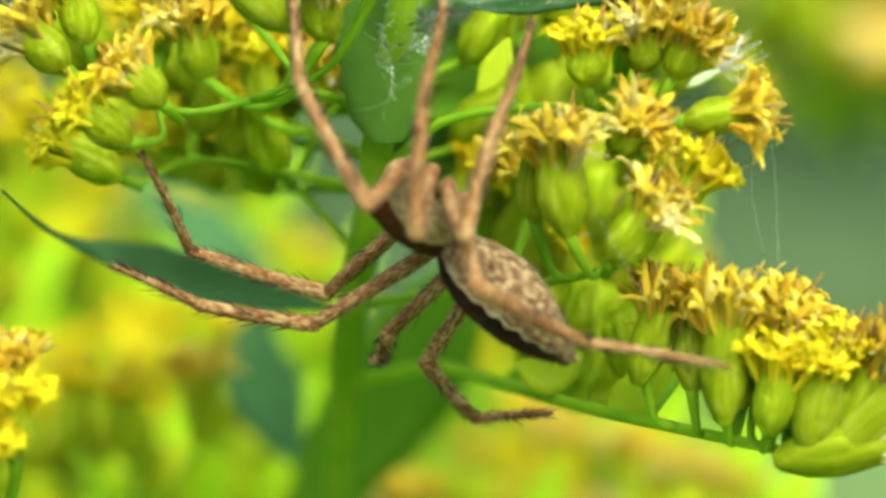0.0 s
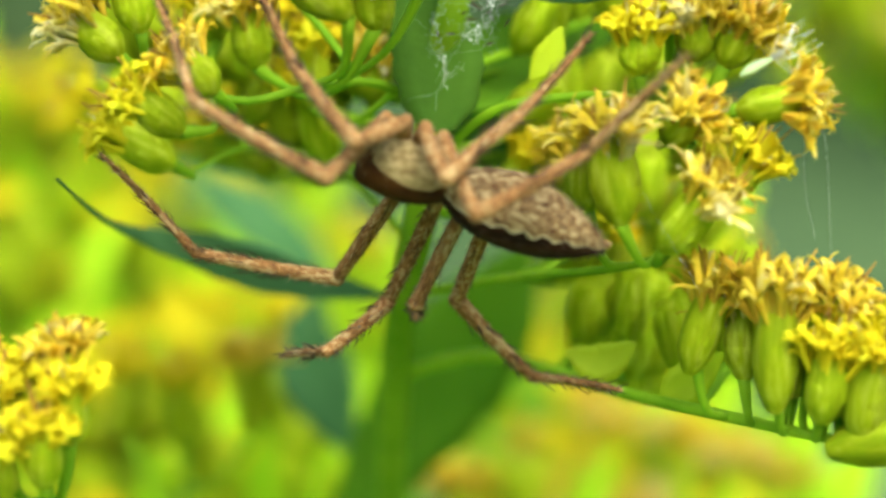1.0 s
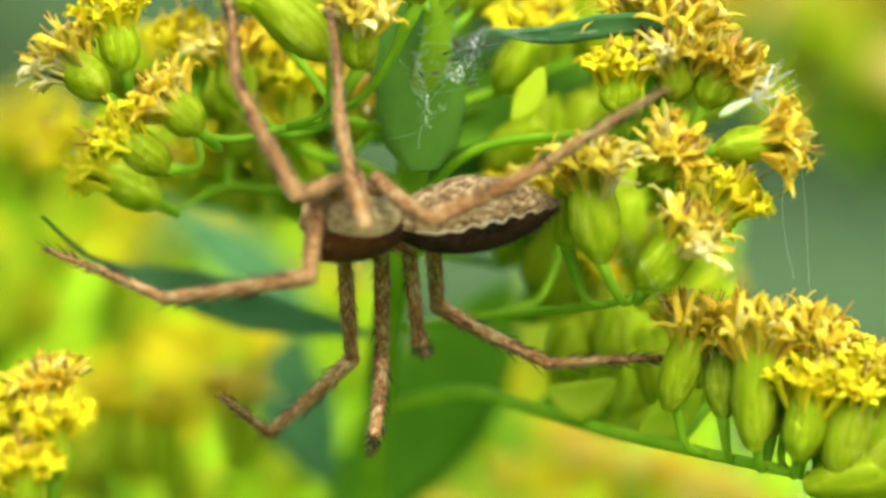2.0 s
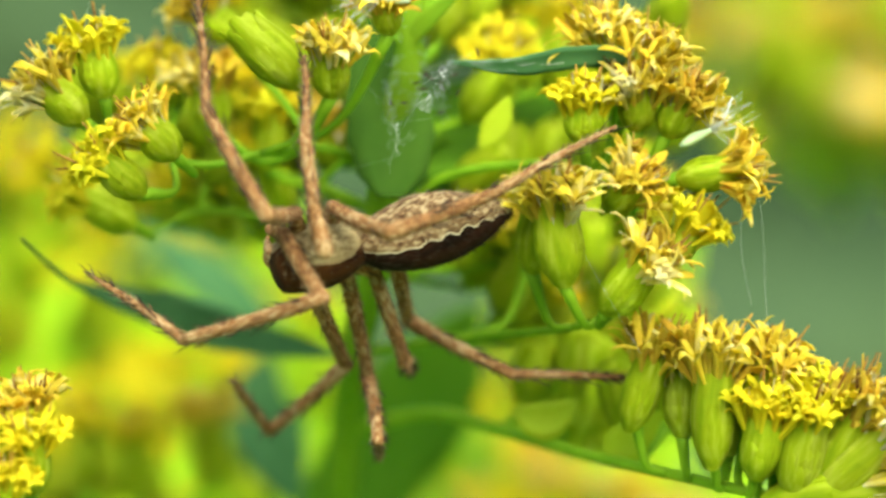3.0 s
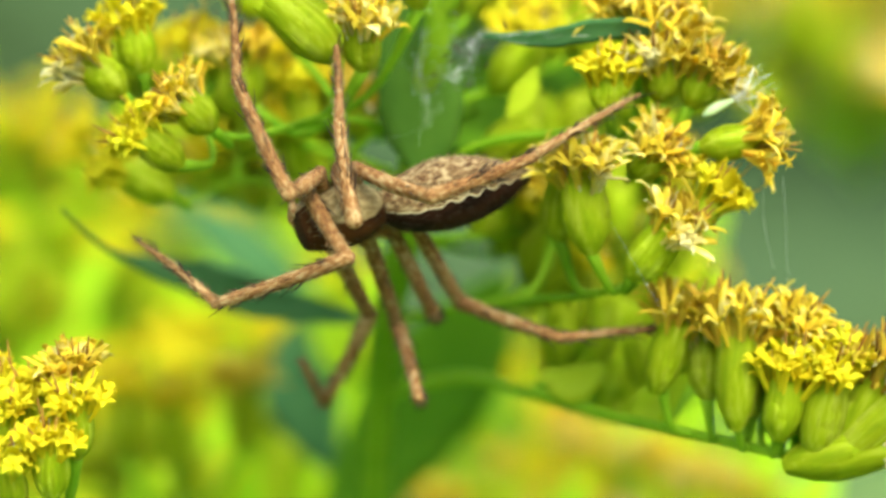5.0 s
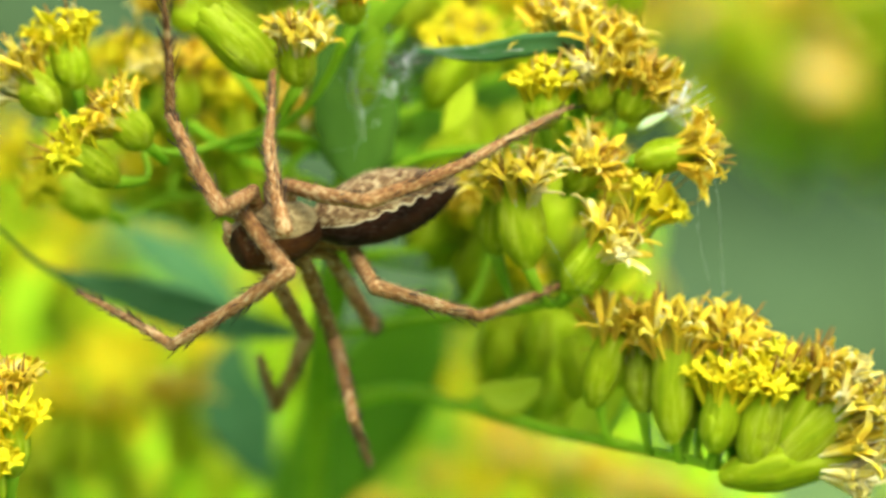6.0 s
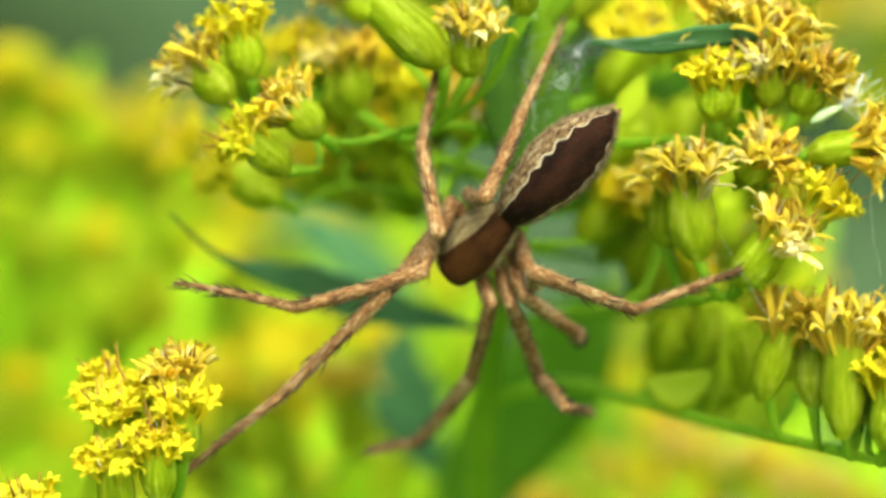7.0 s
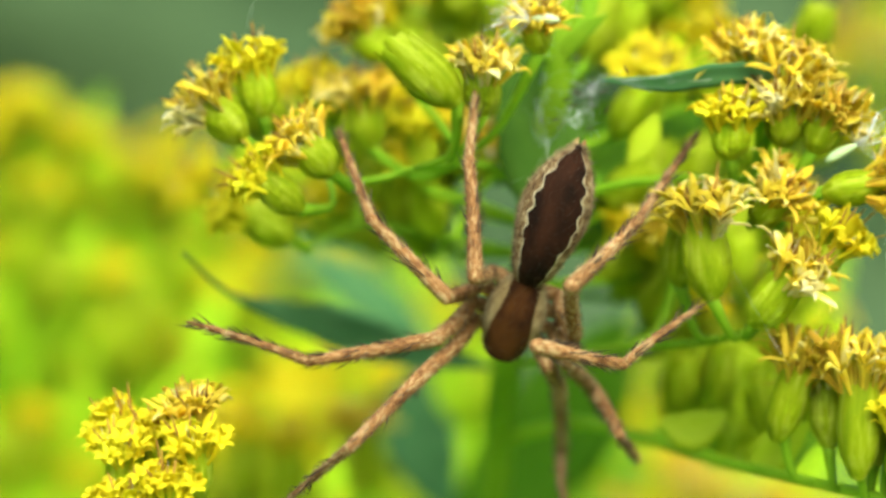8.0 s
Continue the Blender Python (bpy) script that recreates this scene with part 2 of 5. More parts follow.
def hedge():
    """A ring of hedge far behind the flowers, with an uneven top."""
    s = Shape()
    rnd = random.Random(8)
    n, rows = 140, 10
    for k in range(n):
        a = 2 * math.pi * k / n
        top = 4.4 + 0.4 * math.sin(3 * a + 1) + rnd.uniform(-0.3, 0.3)
        for i in range(rows + 1):
            r = 14 + 1.6 * noise.noise(Vector((math.cos(a) * 6, math.sin(a) * 6, i * 0.7))) + 0.25 * i
            s.v.append(Vector((r * math.cos(a), r * math.sin(a), -0.05 + top * i / rows)))
    for k in range(n):
        for i in range(rows):
            a, b = k * (rows + 1) + i, ((k + 1) % n) * (rows + 1) + i
            s.f.append((a, b, b + 1, a + 1))
            s.m.append(0)
    tagged(new("backdrop", s.mesh("backdrop", M_HEDGE)), "dark green hedge far behind the meadow", "hedge", kind="structure")


ground()
hedge()


# ---- goldenrod ----
def bud_mesh(seed):
    """The green cup of a flower head: overlapping pointed scales round a narrow egg, 4.4 mm long, base at the origin."""
    rnd, s = random.Random(seed), Shape()
    length = 4.4 * MM
    egg = [(0.0, 0.24), (0.08, 0.52), (0.25, 0.86), (0.45, 1.0), (0.7, 0.93), (0.9, 0.76), (1.0, 0.66)]
    wide = 1.05 * MM
    s.tube([Vector((0, 0, length * h)) for h, _ in egg], [wide * 0.93 * w for _, w in egg], 12)

    def radius(h):
        for (a, wa), (b, wb) in zip(egg, egg[1:]):
            if h <= b:
                return wide * (wa + (wb - wa) * (h - a) / (b - a))
        return wide * 0.55
    for ring, (start, long, count) in enumerate(((0.0, 0.55, 2), (0.02, 0.90, 4), (0.04, 1.0, 4))):
        for k in range(count):
            a = 2 * math.pi * (k + 0.5 * ring + rnd.uniform(-0.12, 0.12)) / count
            out = Vector((math.cos(a), math.sin(a), 0))
            top = min(1.06, start + long * rnd.uniform(0.9, 1.08))
            hs = [start + (top - start) * i / 5 for i in range(6)]
            pts = [out * (radius(min(h, 1)) * (1.0 + 0.01 * (3 - ring)) + 0.03 * MM) + Vector((0, 0, length * h)) for h in hs]
            pts[-1] += out * 0.09 * MM * rnd.uniform(0, 2)
            s.strap(pts, [0.28 * MM, 0.62 * MM, 0.80 * MM, 0.76 * MM, 0.56 * MM, 0.18 * MM], out, 0.04 * MM, 0, -0.42, 2.0)
    return s.mesh("bud", M_BUD)


def petals_mesh(seed, old):
    """Ray petals and five-lobed disc florets at the top of a head; old ones are shrivelled and twisted."""
    rnd, s = random.Random(seed), Shape()
    mat = M_OLD if old else M_FRESH
    up = Vector((0, 0, 1))
    rays = 9 if old else 11
    for k in range(rays):
        a = 2 * math.pi * (k + rnd.uniform(-0.35, 0.35)) / rays
        out = Vector((math.cos(a), math.sin(a), 0))
        long = rnd.uniform(1.1, 2.1) * MM * 0.85
        bend = rnd.uniform(0.7, 1.9) if not old else rnd.uniform(0.2, 2.6)
        p, ang, pts = out * 0.55 * MM + up * rnd.uniform(-0.9, -0.2) * MM, rnd.uniform(-0.1, 0.3), []
        for i in range(7):
            pts.append(p.copy())
            p = p + (up * math.cos(ang) + out * math.sin(ang)) * long / 6 * 1.25
            ang += bend / 6 * (1.4 if i > 2 else 0.7)
        w = rnd.uniform(0.22, 0.36) * MM * (0.85 if old else 1.1)
        side = out.cross(up)
        nrm = (out + side * rnd.uniform(-1, 1) * (1.0 if old else 0.3)).normalized()
        s.strap(pts, [w * f for f in (0.45, 0.7, 0.95, 1.05, 1.0, 0.8, 0.3)], nrm, 0.03 * MM, 0, rnd.uniform(-0.6, 0.4))
    for k in range(28):
        a, r = rnd.uniform(0, 6.28), 0.9 * math.sqrt(rnd.uniform(0.01, 1)) * MM
        out = Vector((math.cos(a), math.sin(a), 0))
        tilt = (up + out * (rnd.uniform(0.2, 0.95) if old else rnd.uniform(0.1, 0.7)) * r / (0.7 * MM)).normalized()
        foot, high = out * r * 0.9 - up * 0.8 * MM, rnd.uniform(0.7, 1.45 if old else 1.6) * MM
        s.tube([foot, foot + tilt * high * 0.5, foot + tilt * high], [0.07 * MM, 0.12 * MM, 0.19 * MM], 6, 0, False)
        rim = foot + tilt * high
        x = tilt.cross(Vector((0.3, 0.9, 0.1))).normalized()
        # withered florets keep only some of their lobes, folded up or curled back
        lobes = rnd.randint(3, 5) if old else 5
        for j in range(lobes):
            b = 2 * math.pi * j / lobes + rnd.uniform(-0.3, 0.3)
            way = x * math.cos(b) + tilt.cross(x) * math.sin(b)
            far = (rnd.uniform(0.5, 1.25) if old else rnd.uniform(0.4, 0.75)) * MM
            flare = rnd.uniform(0.5, 1.15) if old else rnd.uniform(0.7, 1.0)
            lift = rnd.uniform(-0.2, 1.0) if old else rnd.uniform(0.0, 0.4)
            pts = [rim + way * 0.12 * MM, rim + way * (0.12 * MM + far * 0.45 * flare) + tilt * far * 0.5, rim + way * (0.12 * MM + far * 0.8 * flare) + tilt * far * (0.5 + lift * 0.35), rim + way * (0.12 * MM + far * flare) + tilt * far * (0.35 + lift * 0.6)]
            w = rnd.uniform(0.12, 0.20) * MM
            s.strap(pts, [w * 0.85, w, w * 0.6, w * 0.06], (tilt - way * 0.3 + x * rnd.uniform(-0.4, 0.4)).normalized(), 0.035 * MM, 0, rnd.uniform(-0.5, 0.5))
    return s.mesh("corolla", mat)


def anthers_mesh(seed, old):
    """Thin styles and dried anther tubes that stand out of the florets."""
    rnd, s = random.Random(seed), Shape()
    for k in range(14 if old else 6):
        a = rnd.uniform(0, 6.28)
        out = Vector((math.cos(a), math.sin(a), 0))
        foot = out * rnd.uniform(0.1, 0.8) * MM
        way = (Vector((0, 0, 1)) + out * rnd.uniform(0, 0.9)).normalized()
        long = rnd.uniform(1.0, 1.9) * MM
        side = way.cross(Vector((0.5, 0.2, 0.8))).normalized() * rnd.uniform(-0.3, 0.3) * MM
        s.tube([foot, foot + way * long * 0.5 + side * 0.4, foot + way * long + side], [0.05 * MM, 0.07 * MM, 0.03 * MM], 5)
    for k in range(44 if old else 16):
        a = rnd.uniform(0, 6.28)
        out = Vector((math.cos(a), math.sin(a), 0))
        foot = out * rnd.uniform(0.35, 0.62) * MM - Vector((0, 0, rnd.uniform(0.3, 1.3) * MM))
        way = (Vector((0, 0, 1)) + out * rnd.uniform(0.0, 0.35)).normalized()
        s.tube([foot, foot + way * rnd.uniform(1.0, 1.8) * MM], [0.035 * MM, 0.02 * MM], 4, 1)
    return s.mesh("stamen_tuft", M_TIP, M_PAPPUS)


BUDS = [bud_mesh(k) for k in range(4)]
FRESH = [petals_mesh(20 + k, False) for k in range(4)]
OLD = [petals_mesh(40 + k, True) for k in range(5)]
ANTHERS = [anthers_mesh(60 + k, k > 1) for k in range(4)]
pick = random.Random(12)


def flower_head(plant, base, tip, kind, size, fine_parts=True, tall=1.0):
    """One head from its foot to where its petals open. kind: 0 fresh, 1 withered, 2 still closed."""
    base, tip = at(*base) - plant.location, at(*tip) - plant.location
    way = tip - base
    turn = way.to_track_quat("Z", "Y").to_matrix().to_4x4() @ pose(0, 0, 0, 0, 0, pick.uniform(0, 360))
    long = way.length / (4.4 * MM)
    thick = size * pick.uniform(0.94, 1.06)
    head = part("flower_head", pick.choice(BUDS), plant)
    head.matrix_basis = Matrix.Translation(base) @ turn @ Matrix.Diagonal((thick, thick, long, 1))
    if kind < 2:
        top = part("corolla", pick.choice(OLD if kind else FRESH), head, "shrivelled orange-brown petals" if kind else "fresh yellow petals")
        top.matrix_basis = Matrix.Translation((0, 0, 4.25 * MM)) @ Matrix.Diagonal((1.22 * size / thick, 1.22 * size / thick, 1.2 * tall * size / long, 1))
        if not fine_parts:
            return head
        fine = part("stamen_tuft", ANTHERS[pick.choice((2, 3)) if kind else pick.choice((0, 1))], head)
        fine.matrix_basis = top.matrix_basis.copy()
    return head


def stalk(plant, name, points, thick, thin, sides=8, mat=M_STEM):
    pts = curve_through([at(*p) - plant.location for p in points], max(6, len(points) * 5))
    n = len(pts)
    s = Shape()
    s.tube(pts, [(thick + (thin - thick) * i / (n - 1)) * MM for i in range(n)], sides)
    return part(name, s.mesh(name, mat), plant)


def leaf(plant, points, width, face, mat=M_LEAF, name="leaf", label="", fold=0.18, sharp=1.0, widest=0.5):
    """A pointed leaf along a line; face is the way its upper side looks."""
    n = 22
    pts = curve_through([at(*p) - plant.location for p in points], n)
    widths = [width * MM * 0.5 * max(0.03, math.sin(math.pi * min(1, (i + 0.6) / n) ** (math.log(0.5) / math.log(widest))) ** sharp * (1 + 0.05 * math.sin(i * 2.1))) for i in range(n)]
    s = Shape()
    s.strap(pts, widths, Vector(face).normalized(), 0.16 * MM, 0, fold)
    return part(name, s.mesh(name, mat), plant, label)


def pedicels(plant, heads, line, radius=0.22):
    """Short stalks from each head's foot to the nearest place of its branch."""
    line = curve_through([at(*p) for p in line], 40)
    for h in heads:
        foot = at(*h[0:3])
        near = min(line, key=lambda q: (q - foot).length)
        way = (at(*h[3:6]) - foot).normalized()
        mid = (foot + near) / 2 - way * min(1.2 * MM, (foot - near).length * 0.35)
        s = Shape()
        s.tube(curve_through([near - plant.location, mid - plant.location, foot + way * 0.15 * MM - plant.location], 8), [radius * MM * k for k in (1.1, 1.05, 1.0, 1.05, 1.15, 1.3, 1.6, 1.8)], 6)
        part("pedicel", s.mesh("pedicel", M_STEM), plant)

near = thing("goldenrod", "goldenrod in late bloom, yellow heads half withered", "goldenrod", place=(-0.0107, 0.012, 0))
STEM = [(-15, 46, -1000), (-17, 46, -600), (-15, 45, -200), (-12.6, 40, -38.6), (-11.9, 35, -17.3), (-10.4, 23, -5.8), (-8.5, 12.0, 0.7), (-7.5, 9.0, 8.0), (-6.3, 6.0, 12.4), (-6.0, 5.0, 16.9), (-5.7, 6.0, 22.5)]
stalk(near, "stem", STEM, 1.2, 0.8, 12)
BRANCH_LEFT = [(-9.3, 16.0, -1.2), (-14.0, 16.0, 3.5), (-18.9, 15.0, 4.5), (-21.5, 13.0, 3.3), (-22.0, 11.5, 2.9)]
BRANCH_UPLEFT = [(-7.8, 10.0, 6.7), (-10.9, 7.0, 7.9), (-14.2, 3.0, 7.4), (-18.0, 2.0, 6.7), (-23.0, 2.0, 8.6)]
BRANCH_RIGHT = [(-7.5, 10.0, 3.7), (-4.1, 7.0, 6.3), (0.5, 5.0, 7.0), (3.7, 3.0, 6.7), (6.8, 2.0, 5.4)]
BRANCH_MID = [(-10.0, 21.0, -4.3), (-2.9, 12.0, -3.1), (1.5, 5.0, -2.6), (3.7, 2.0, -2.2), (5.5, 1.0, -1.5)]
BRANCH_LOW = [(-10.9, 28.0, -9.7), (-5.3, 23.0, -8.2), (-0.8, 15.0, -8.8), (3.8, 8.0, -9.7), (8.8, 3.0, -10.5), (12.4, 0.0, -11.1), (15.2, 0.0, -11.7)]
for line, wide in ((BRANCH_LEFT, 0.24), (BRANCH_UPLEFT, 0.30), (BRANCH_RIGHT, 0.32), (BRANCH_MID, 0.30), (BRANCH_LOW, 0.48)):
    stalk(near, "branch", line, wide, wide * 0.6)
# each head: foot, tip, state, size
UPPER_LEFT = [
    (-24.1, 1.0, 8.9, -26.2, 0.0, 11.1, 1, 1.05),
    (-23.3, 3.0, 10.4, -24.0, 2.0, 13.5, 0, 1.05),
    (-20.4, -1.0, 4.8, -22.8, -2.0, 6.8, 0, 1.00),
    (-18.6, -1.0, 6.9, -20.4, -2.0, 8.7, 1, 1.00),
    (-17.8, 9.6, 8.8, -18.3, 9.0, 12.3, 1, 1.08),
    (-20.4, 12.6, 10.5, -21.4, 12.0, 13.4, 0, 0.97),
    (-14.9, 13.5, 6.7, -15.0, 13.0, 10.7, 0, 1.09),
    (-16.7, 9.5, 14.4, -18.8, 9.0, 16.5, 1, 1.08),
    (-11.4, -2.0, 10.8, -15.2, -3.0, 14.2, 2, 1.35),
    (-10.2, 0.0, 10.3, -10.3, -1.0, 13.0, 1, 1.00),
    (-7.1, 2.0, 14.0, -7.4, 1.0, 15.9, 1, 0.80),
]
LOWER_LEFT = [
    (-22.5, 9.6, 3.3, -25.9, 9.0, 5.4, 0, 1.12),
    (-11.6, 16.0, 7.0, -11.2, 15.0, 10.0, 1, 1.10),
    (-19.1, 16.1, 6.2, -16.8, 15.0, 9.1, 2, 1.11),
]
RIGHT = [
    (8.9, 0.0, 6.0, 12.3, -1.0, 6.5, 1, 1.00),
    (5.1, 1.0, 4.4, 6.7, -1.0, 5.9, 1, 1.00),
    (8.2, 1.0, 1.3, 10.0, 0.0, 3.5, 0, 1.00),
    (5.0, 0.0, -1.5, 7.4, -2.0, 1.6, 1, 1.10),
    (2.8, 0.0, -0.1, 2.1, -1.0, 4.8, 1, 1.25),
    (3.8, 1.0, 7.9, 3.8, 0.0, 10.3, 0, 1.00),
    (6.8, 2.0, 8.7, 6.8, 1.0, 11.0, 1, 1.00),
    (8.4, 2.0, 8.4, 9.6, 1.0, 10.7, 1, 1.00),
    (6.9, 4.0, 11.6, 7.5, 3.0, 13.4, 1, 1.00),
    (1.0, 12.0, 1.7, 0.6, 11.0, 4.5, 1, 1.10),
    (1.0, 5.0, 0.7, 1.5, 4.0, 4.9, 2, 1.10),
    (5.7, 5.0, 12.3, 4.7, 4.0, 14.5, 1, 1.00),
]
LOW_OPEN = [
    (11.0, 0.0, -8.7, 11.1, 0.0, -3.7, 1, 1.15),
    (6.9, 4.0, -7.2, 8.0, 3.0, -3.5, 1, 1.00),
    (13.3, 2.0, -6.9, 14.4, 1.0, -3.9, 1, 1.00),
    (13.4, -1.0, -9.7, 13.9, -2.0, -6.6, 0, 1.10),
    (15.5, -1.0, -10.5, 16.2, -2.0, -6.4, 0, 1.10),
    (17.2, 0.0, -10.4, 19.4, -1.0, -6.2, 1, 1.10),
    (17.4, -1.0, -11.0, 21.0, -2.0, -7.5, 1, 1.15),
    (15.2, 0.0, -11.7, 20.7, -1.0, -10.4, 1, 1.35),
]
LOW_CLOSED = [
    (9.6, 4.0, -8.6, 9.7, 4.5, -4.3, 1, 1.00),
    (12.2, 4.0, -9.6, 12.6, 4.0, -5.2, 1, 1.00),
    (14.8, 4.0, -10.6, 15.7, 3.5, -6.2, 2, 1.05),
    (17.0, 3.0, -11.0, 18.8, 2.5, -7.2, 1, 1.05),
    (13.9, 1.0, -9.7, 15.0, 0.0, -6.1, 0, 1.05),
    (15.9, 1.0, -9.9, 17.3, 0.0, -6.1, 0, 1.05),
    (6.9, 12.0, -8.8, 5.7, 11.0, -4.5, 2, 1.10),
    (3.6, 14.0, -6.9, 4.0, 13.0, -2.7, 2, 1.00),
    (9.2, 9.0, -8.0, 9.6, 10.0, -4.0, 2, 1.00),
    (16.2, 1.0, -11.8, 17.7, 1.0, -9.4, 2, 1.00),
]
FRONT = [
    (-29.5, -6.0, -11.8, -29.3, -7.0, -8.3, 0, 1.00),
    (-25.5, -5.0, -10.2, -25.8, -6.0, -6.3, 1, 1.00),
    (-25.3, -7.0, -11.3, -25.1, -8.0, -8.0, 0, 1.00),
    (-26.4, -8.0, -13.4, -26.3, -9.0, -10.1, 0, 1.00),
    (-31.1, 43.0, -15.2, -31.0, 42.0, -9.8, 0, 1.20),
    (-28.2, 49.0, -16.4, -28.0, 48.0, -11.1, 0, 1.20),
    (-22.7, 47.0, -15.3, -22.6, 46.0, -9.2, 1, 1.20),
    (-33.2, -8.0, -16.3, -33.7, -9.0, -13.5, 0, 1.00),
    (-29.1, -3.0, -9.8, -30.3, -4.0, -7.0, 0, 1.00),
    (-27.3, -5.0, -10.6, -27.6, -5.5, -7.4, 0, 1.00),
    (-28.6, -8.0, -14.2, -28.8, -9.0, -11.2, 0, 1.00),
]


def level(p):
    """The open heads stand close to one upright plane, the crowded ones behind keep their depth."""
    eye, p = Vector((0, -REACH / MM, 0)), Vector(p)
    deep = p.y if p.y > 6 else p.y * 0.55 - 1.6
    return eye + (p - eye) * ((deep - eye.y) / (p.y - eye.y))


for line, heads in ((BRANCH_UPLEFT, UPPER_LEFT), (BRANCH_LEFT, LOWER_LEFT), (BRANCH_RIGHT, RIGHT[:3] + RIGHT[5:9] + RIGHT[11:]), (BRANCH_MID, RIGHT[3:5] + RIGHT[9:11]), (BRANCH_LOW, LOW_OPEN), (BRANCH_LOW, LOW_CLOSED)):
    pedicels(near, [(*level(h[0:3]), *level(h[3:6])) for h in heads], line)
    for h in heads:
        foot, tip = level(h[0:3]), level(h[3:6])
        if heads is LOW_OPEN or h[6] == 0 and heads is LOW_CLOSED:
            foot = foot - (tip - foot) * 0.28
        flower_head(near, foot, tip, h[6], h[7], tall=1.22 if tip.z < -3 else 1.08)

leaf(near, [(-7.1, 10.0, 18.1), (-7.9, 8.6, 14.7), (-7.7, 7.6, 11.8), (-7.2, 6.8, 8.5), (-7.1, 6.0, 5.1)], 5.1, (0, -1, 0.15), label="broad dark green leaf hanging from the stem", sharp=0.5, widest=0.7)
leaf(near, [(-3.5, -1.0, 12.3), (-0.1, -1.0, 12.1), (3.0, -1.0, 12.6), (6.1, 0.0, 12.8), (9.4, 2.0, 12.6)], 1.35, (0, -0.85, -0.5), M_BLUELEAF, label="narrow bluish green leaf")
leaf(near, [(-28.6, 6.0, 2.5), (-27.2, 11.0, 0.4), (-25.9, 18.0, -0.95), (-23.0, 24.0, -2.0), (-17.9, 26.0, -3.6), (-10.8, 23.0, -4.7)], 3.2, (0.2, -0.8, 0.5), M_BLUELEAF, label="long curved bluish green leaf", sharp=1.1, widest=0.68)
leaf(near, [(-17.4, 56.0, -23.1), (-12.4, 56.0, -16.1), (-7.7, 54.9, -9.7), (-5.1, 53.8, -5.6), (-2.9, 52.7, -1.5)], 9.2, (0, -1, 0.3), M_MIDLEAF, label="broad green leaf", sharp=0.9, widest=0.48)
leaf(near, [(-37.9, 110.0, 5.4), (-32.7, 110.0, 2.0), (-27.0, 110.0, -2.1), (-22.3, 110.0, -6.5)], 5.6, (0, -1, 0.3), M_BLUELEAF, label="bluish green leaf seen from below")
leaf(near, [(-17.3, 66.0, -18.5), (-19.3, 66.0, -13.9), (-20.7, 66.0, -9.7), (-19.8, 66.0, -5.4)], 6.2, (0, -1, 0.3), M_BLUELEAF, label="bluish green leaf seen from below")
leaf(near, [(-2.1, 8.0, 8.1), (-1.1, 8.0, 9.3), (-0.3, 8.0, 11.1)], 1.7, (0, -1, 0.2), M_BRACT, "bract")
leaf(near, [(-4.0, 22.0, 5.2), (-2.4, 22.0, 7.0), (0.2, 22.0, 7.3)], 3.2, (0, -1, 0.3), M_BRACT, "bract")
leaf(near, [(-3.4, 26.0, 4.4), (-1.2, 26.0, 6.6), (1.4, 26.0, 7.4)], 3.0, (0, -1, 0.3), M_BLUELEAF)
leaf(near, [(5.1, 7.0, -10.1), (6.6, 7.0, -9.0), (8.7, 7.0, -7.2)], 2.4, (0, -1, 0.2), M_BRACT, "bract")
leaf(near, [(-0.1, 10.0, -7.3), (1.9, 10.0, -8.0), (3.9, 10.0, -6.8)], 2.4, (0, -1, 0.2), M_BRACT, "bract")

leaf(near, [(-6.3, 5.0, 13.5), (-5.1, 4.0, 15.1), (-3.3, 3.0, 16.4)], 1.1, (0.3, -0.8, 0.4), M_STEM, "small_leaf")
leaf(near, [(-6.6, 5.0, 13.8), (-7.7, 4.0, 15.4), (-8.2, 4.0, 17.1)], 1.0, (0.3, -0.8, 0.4), M_STEM, "small_leaf")
leaf(near, [(-6.1, 5.0, 15.5), (-4.6, 5.0, 16.8), (-4.1, 5.0, 18.8)], 1.2, (0.3, -0.8, 0.4), M_STEM, "small_leaf")

for line, kind in (([(-8.3, 11.5, 2.5), (-4, 24, 5), (2, 32, 7.5)], M_MIDLEAF), ([(-7.8, 10, 6), (-3, 22, 10), (3, 30, 13)], M_MIDLEAF)):
    leaf(near, line, 7, (0, -0.9, 0.4), kind, label="soft green leaf behind the spray")

# soft hairs on the upper stem
rnd = random.Random(31)
line = curve_through([at(*p) - near.location for p in STEM[6:]], 60)
for k in range(170):
    i = rnd.randrange(2, 58)
    out = Vector((rnd.uniform(-1, 1), rnd.uniform(-1, 0.2), rnd.uniform(-0.4, 0.4))).normalized()
    foot = line[i] + out * 0.8 * MM
    if k == 0:
        s = Shape()
    s.tube([foot, foot + out * rnd.uniform(0.3, 0.7) * MM], [0.02 * MM, 0.006 * MM], 3, 0, False)
part("stem_down", s.mesh("stem_down", M_SILK), near, "fine pale hairs on the stem")


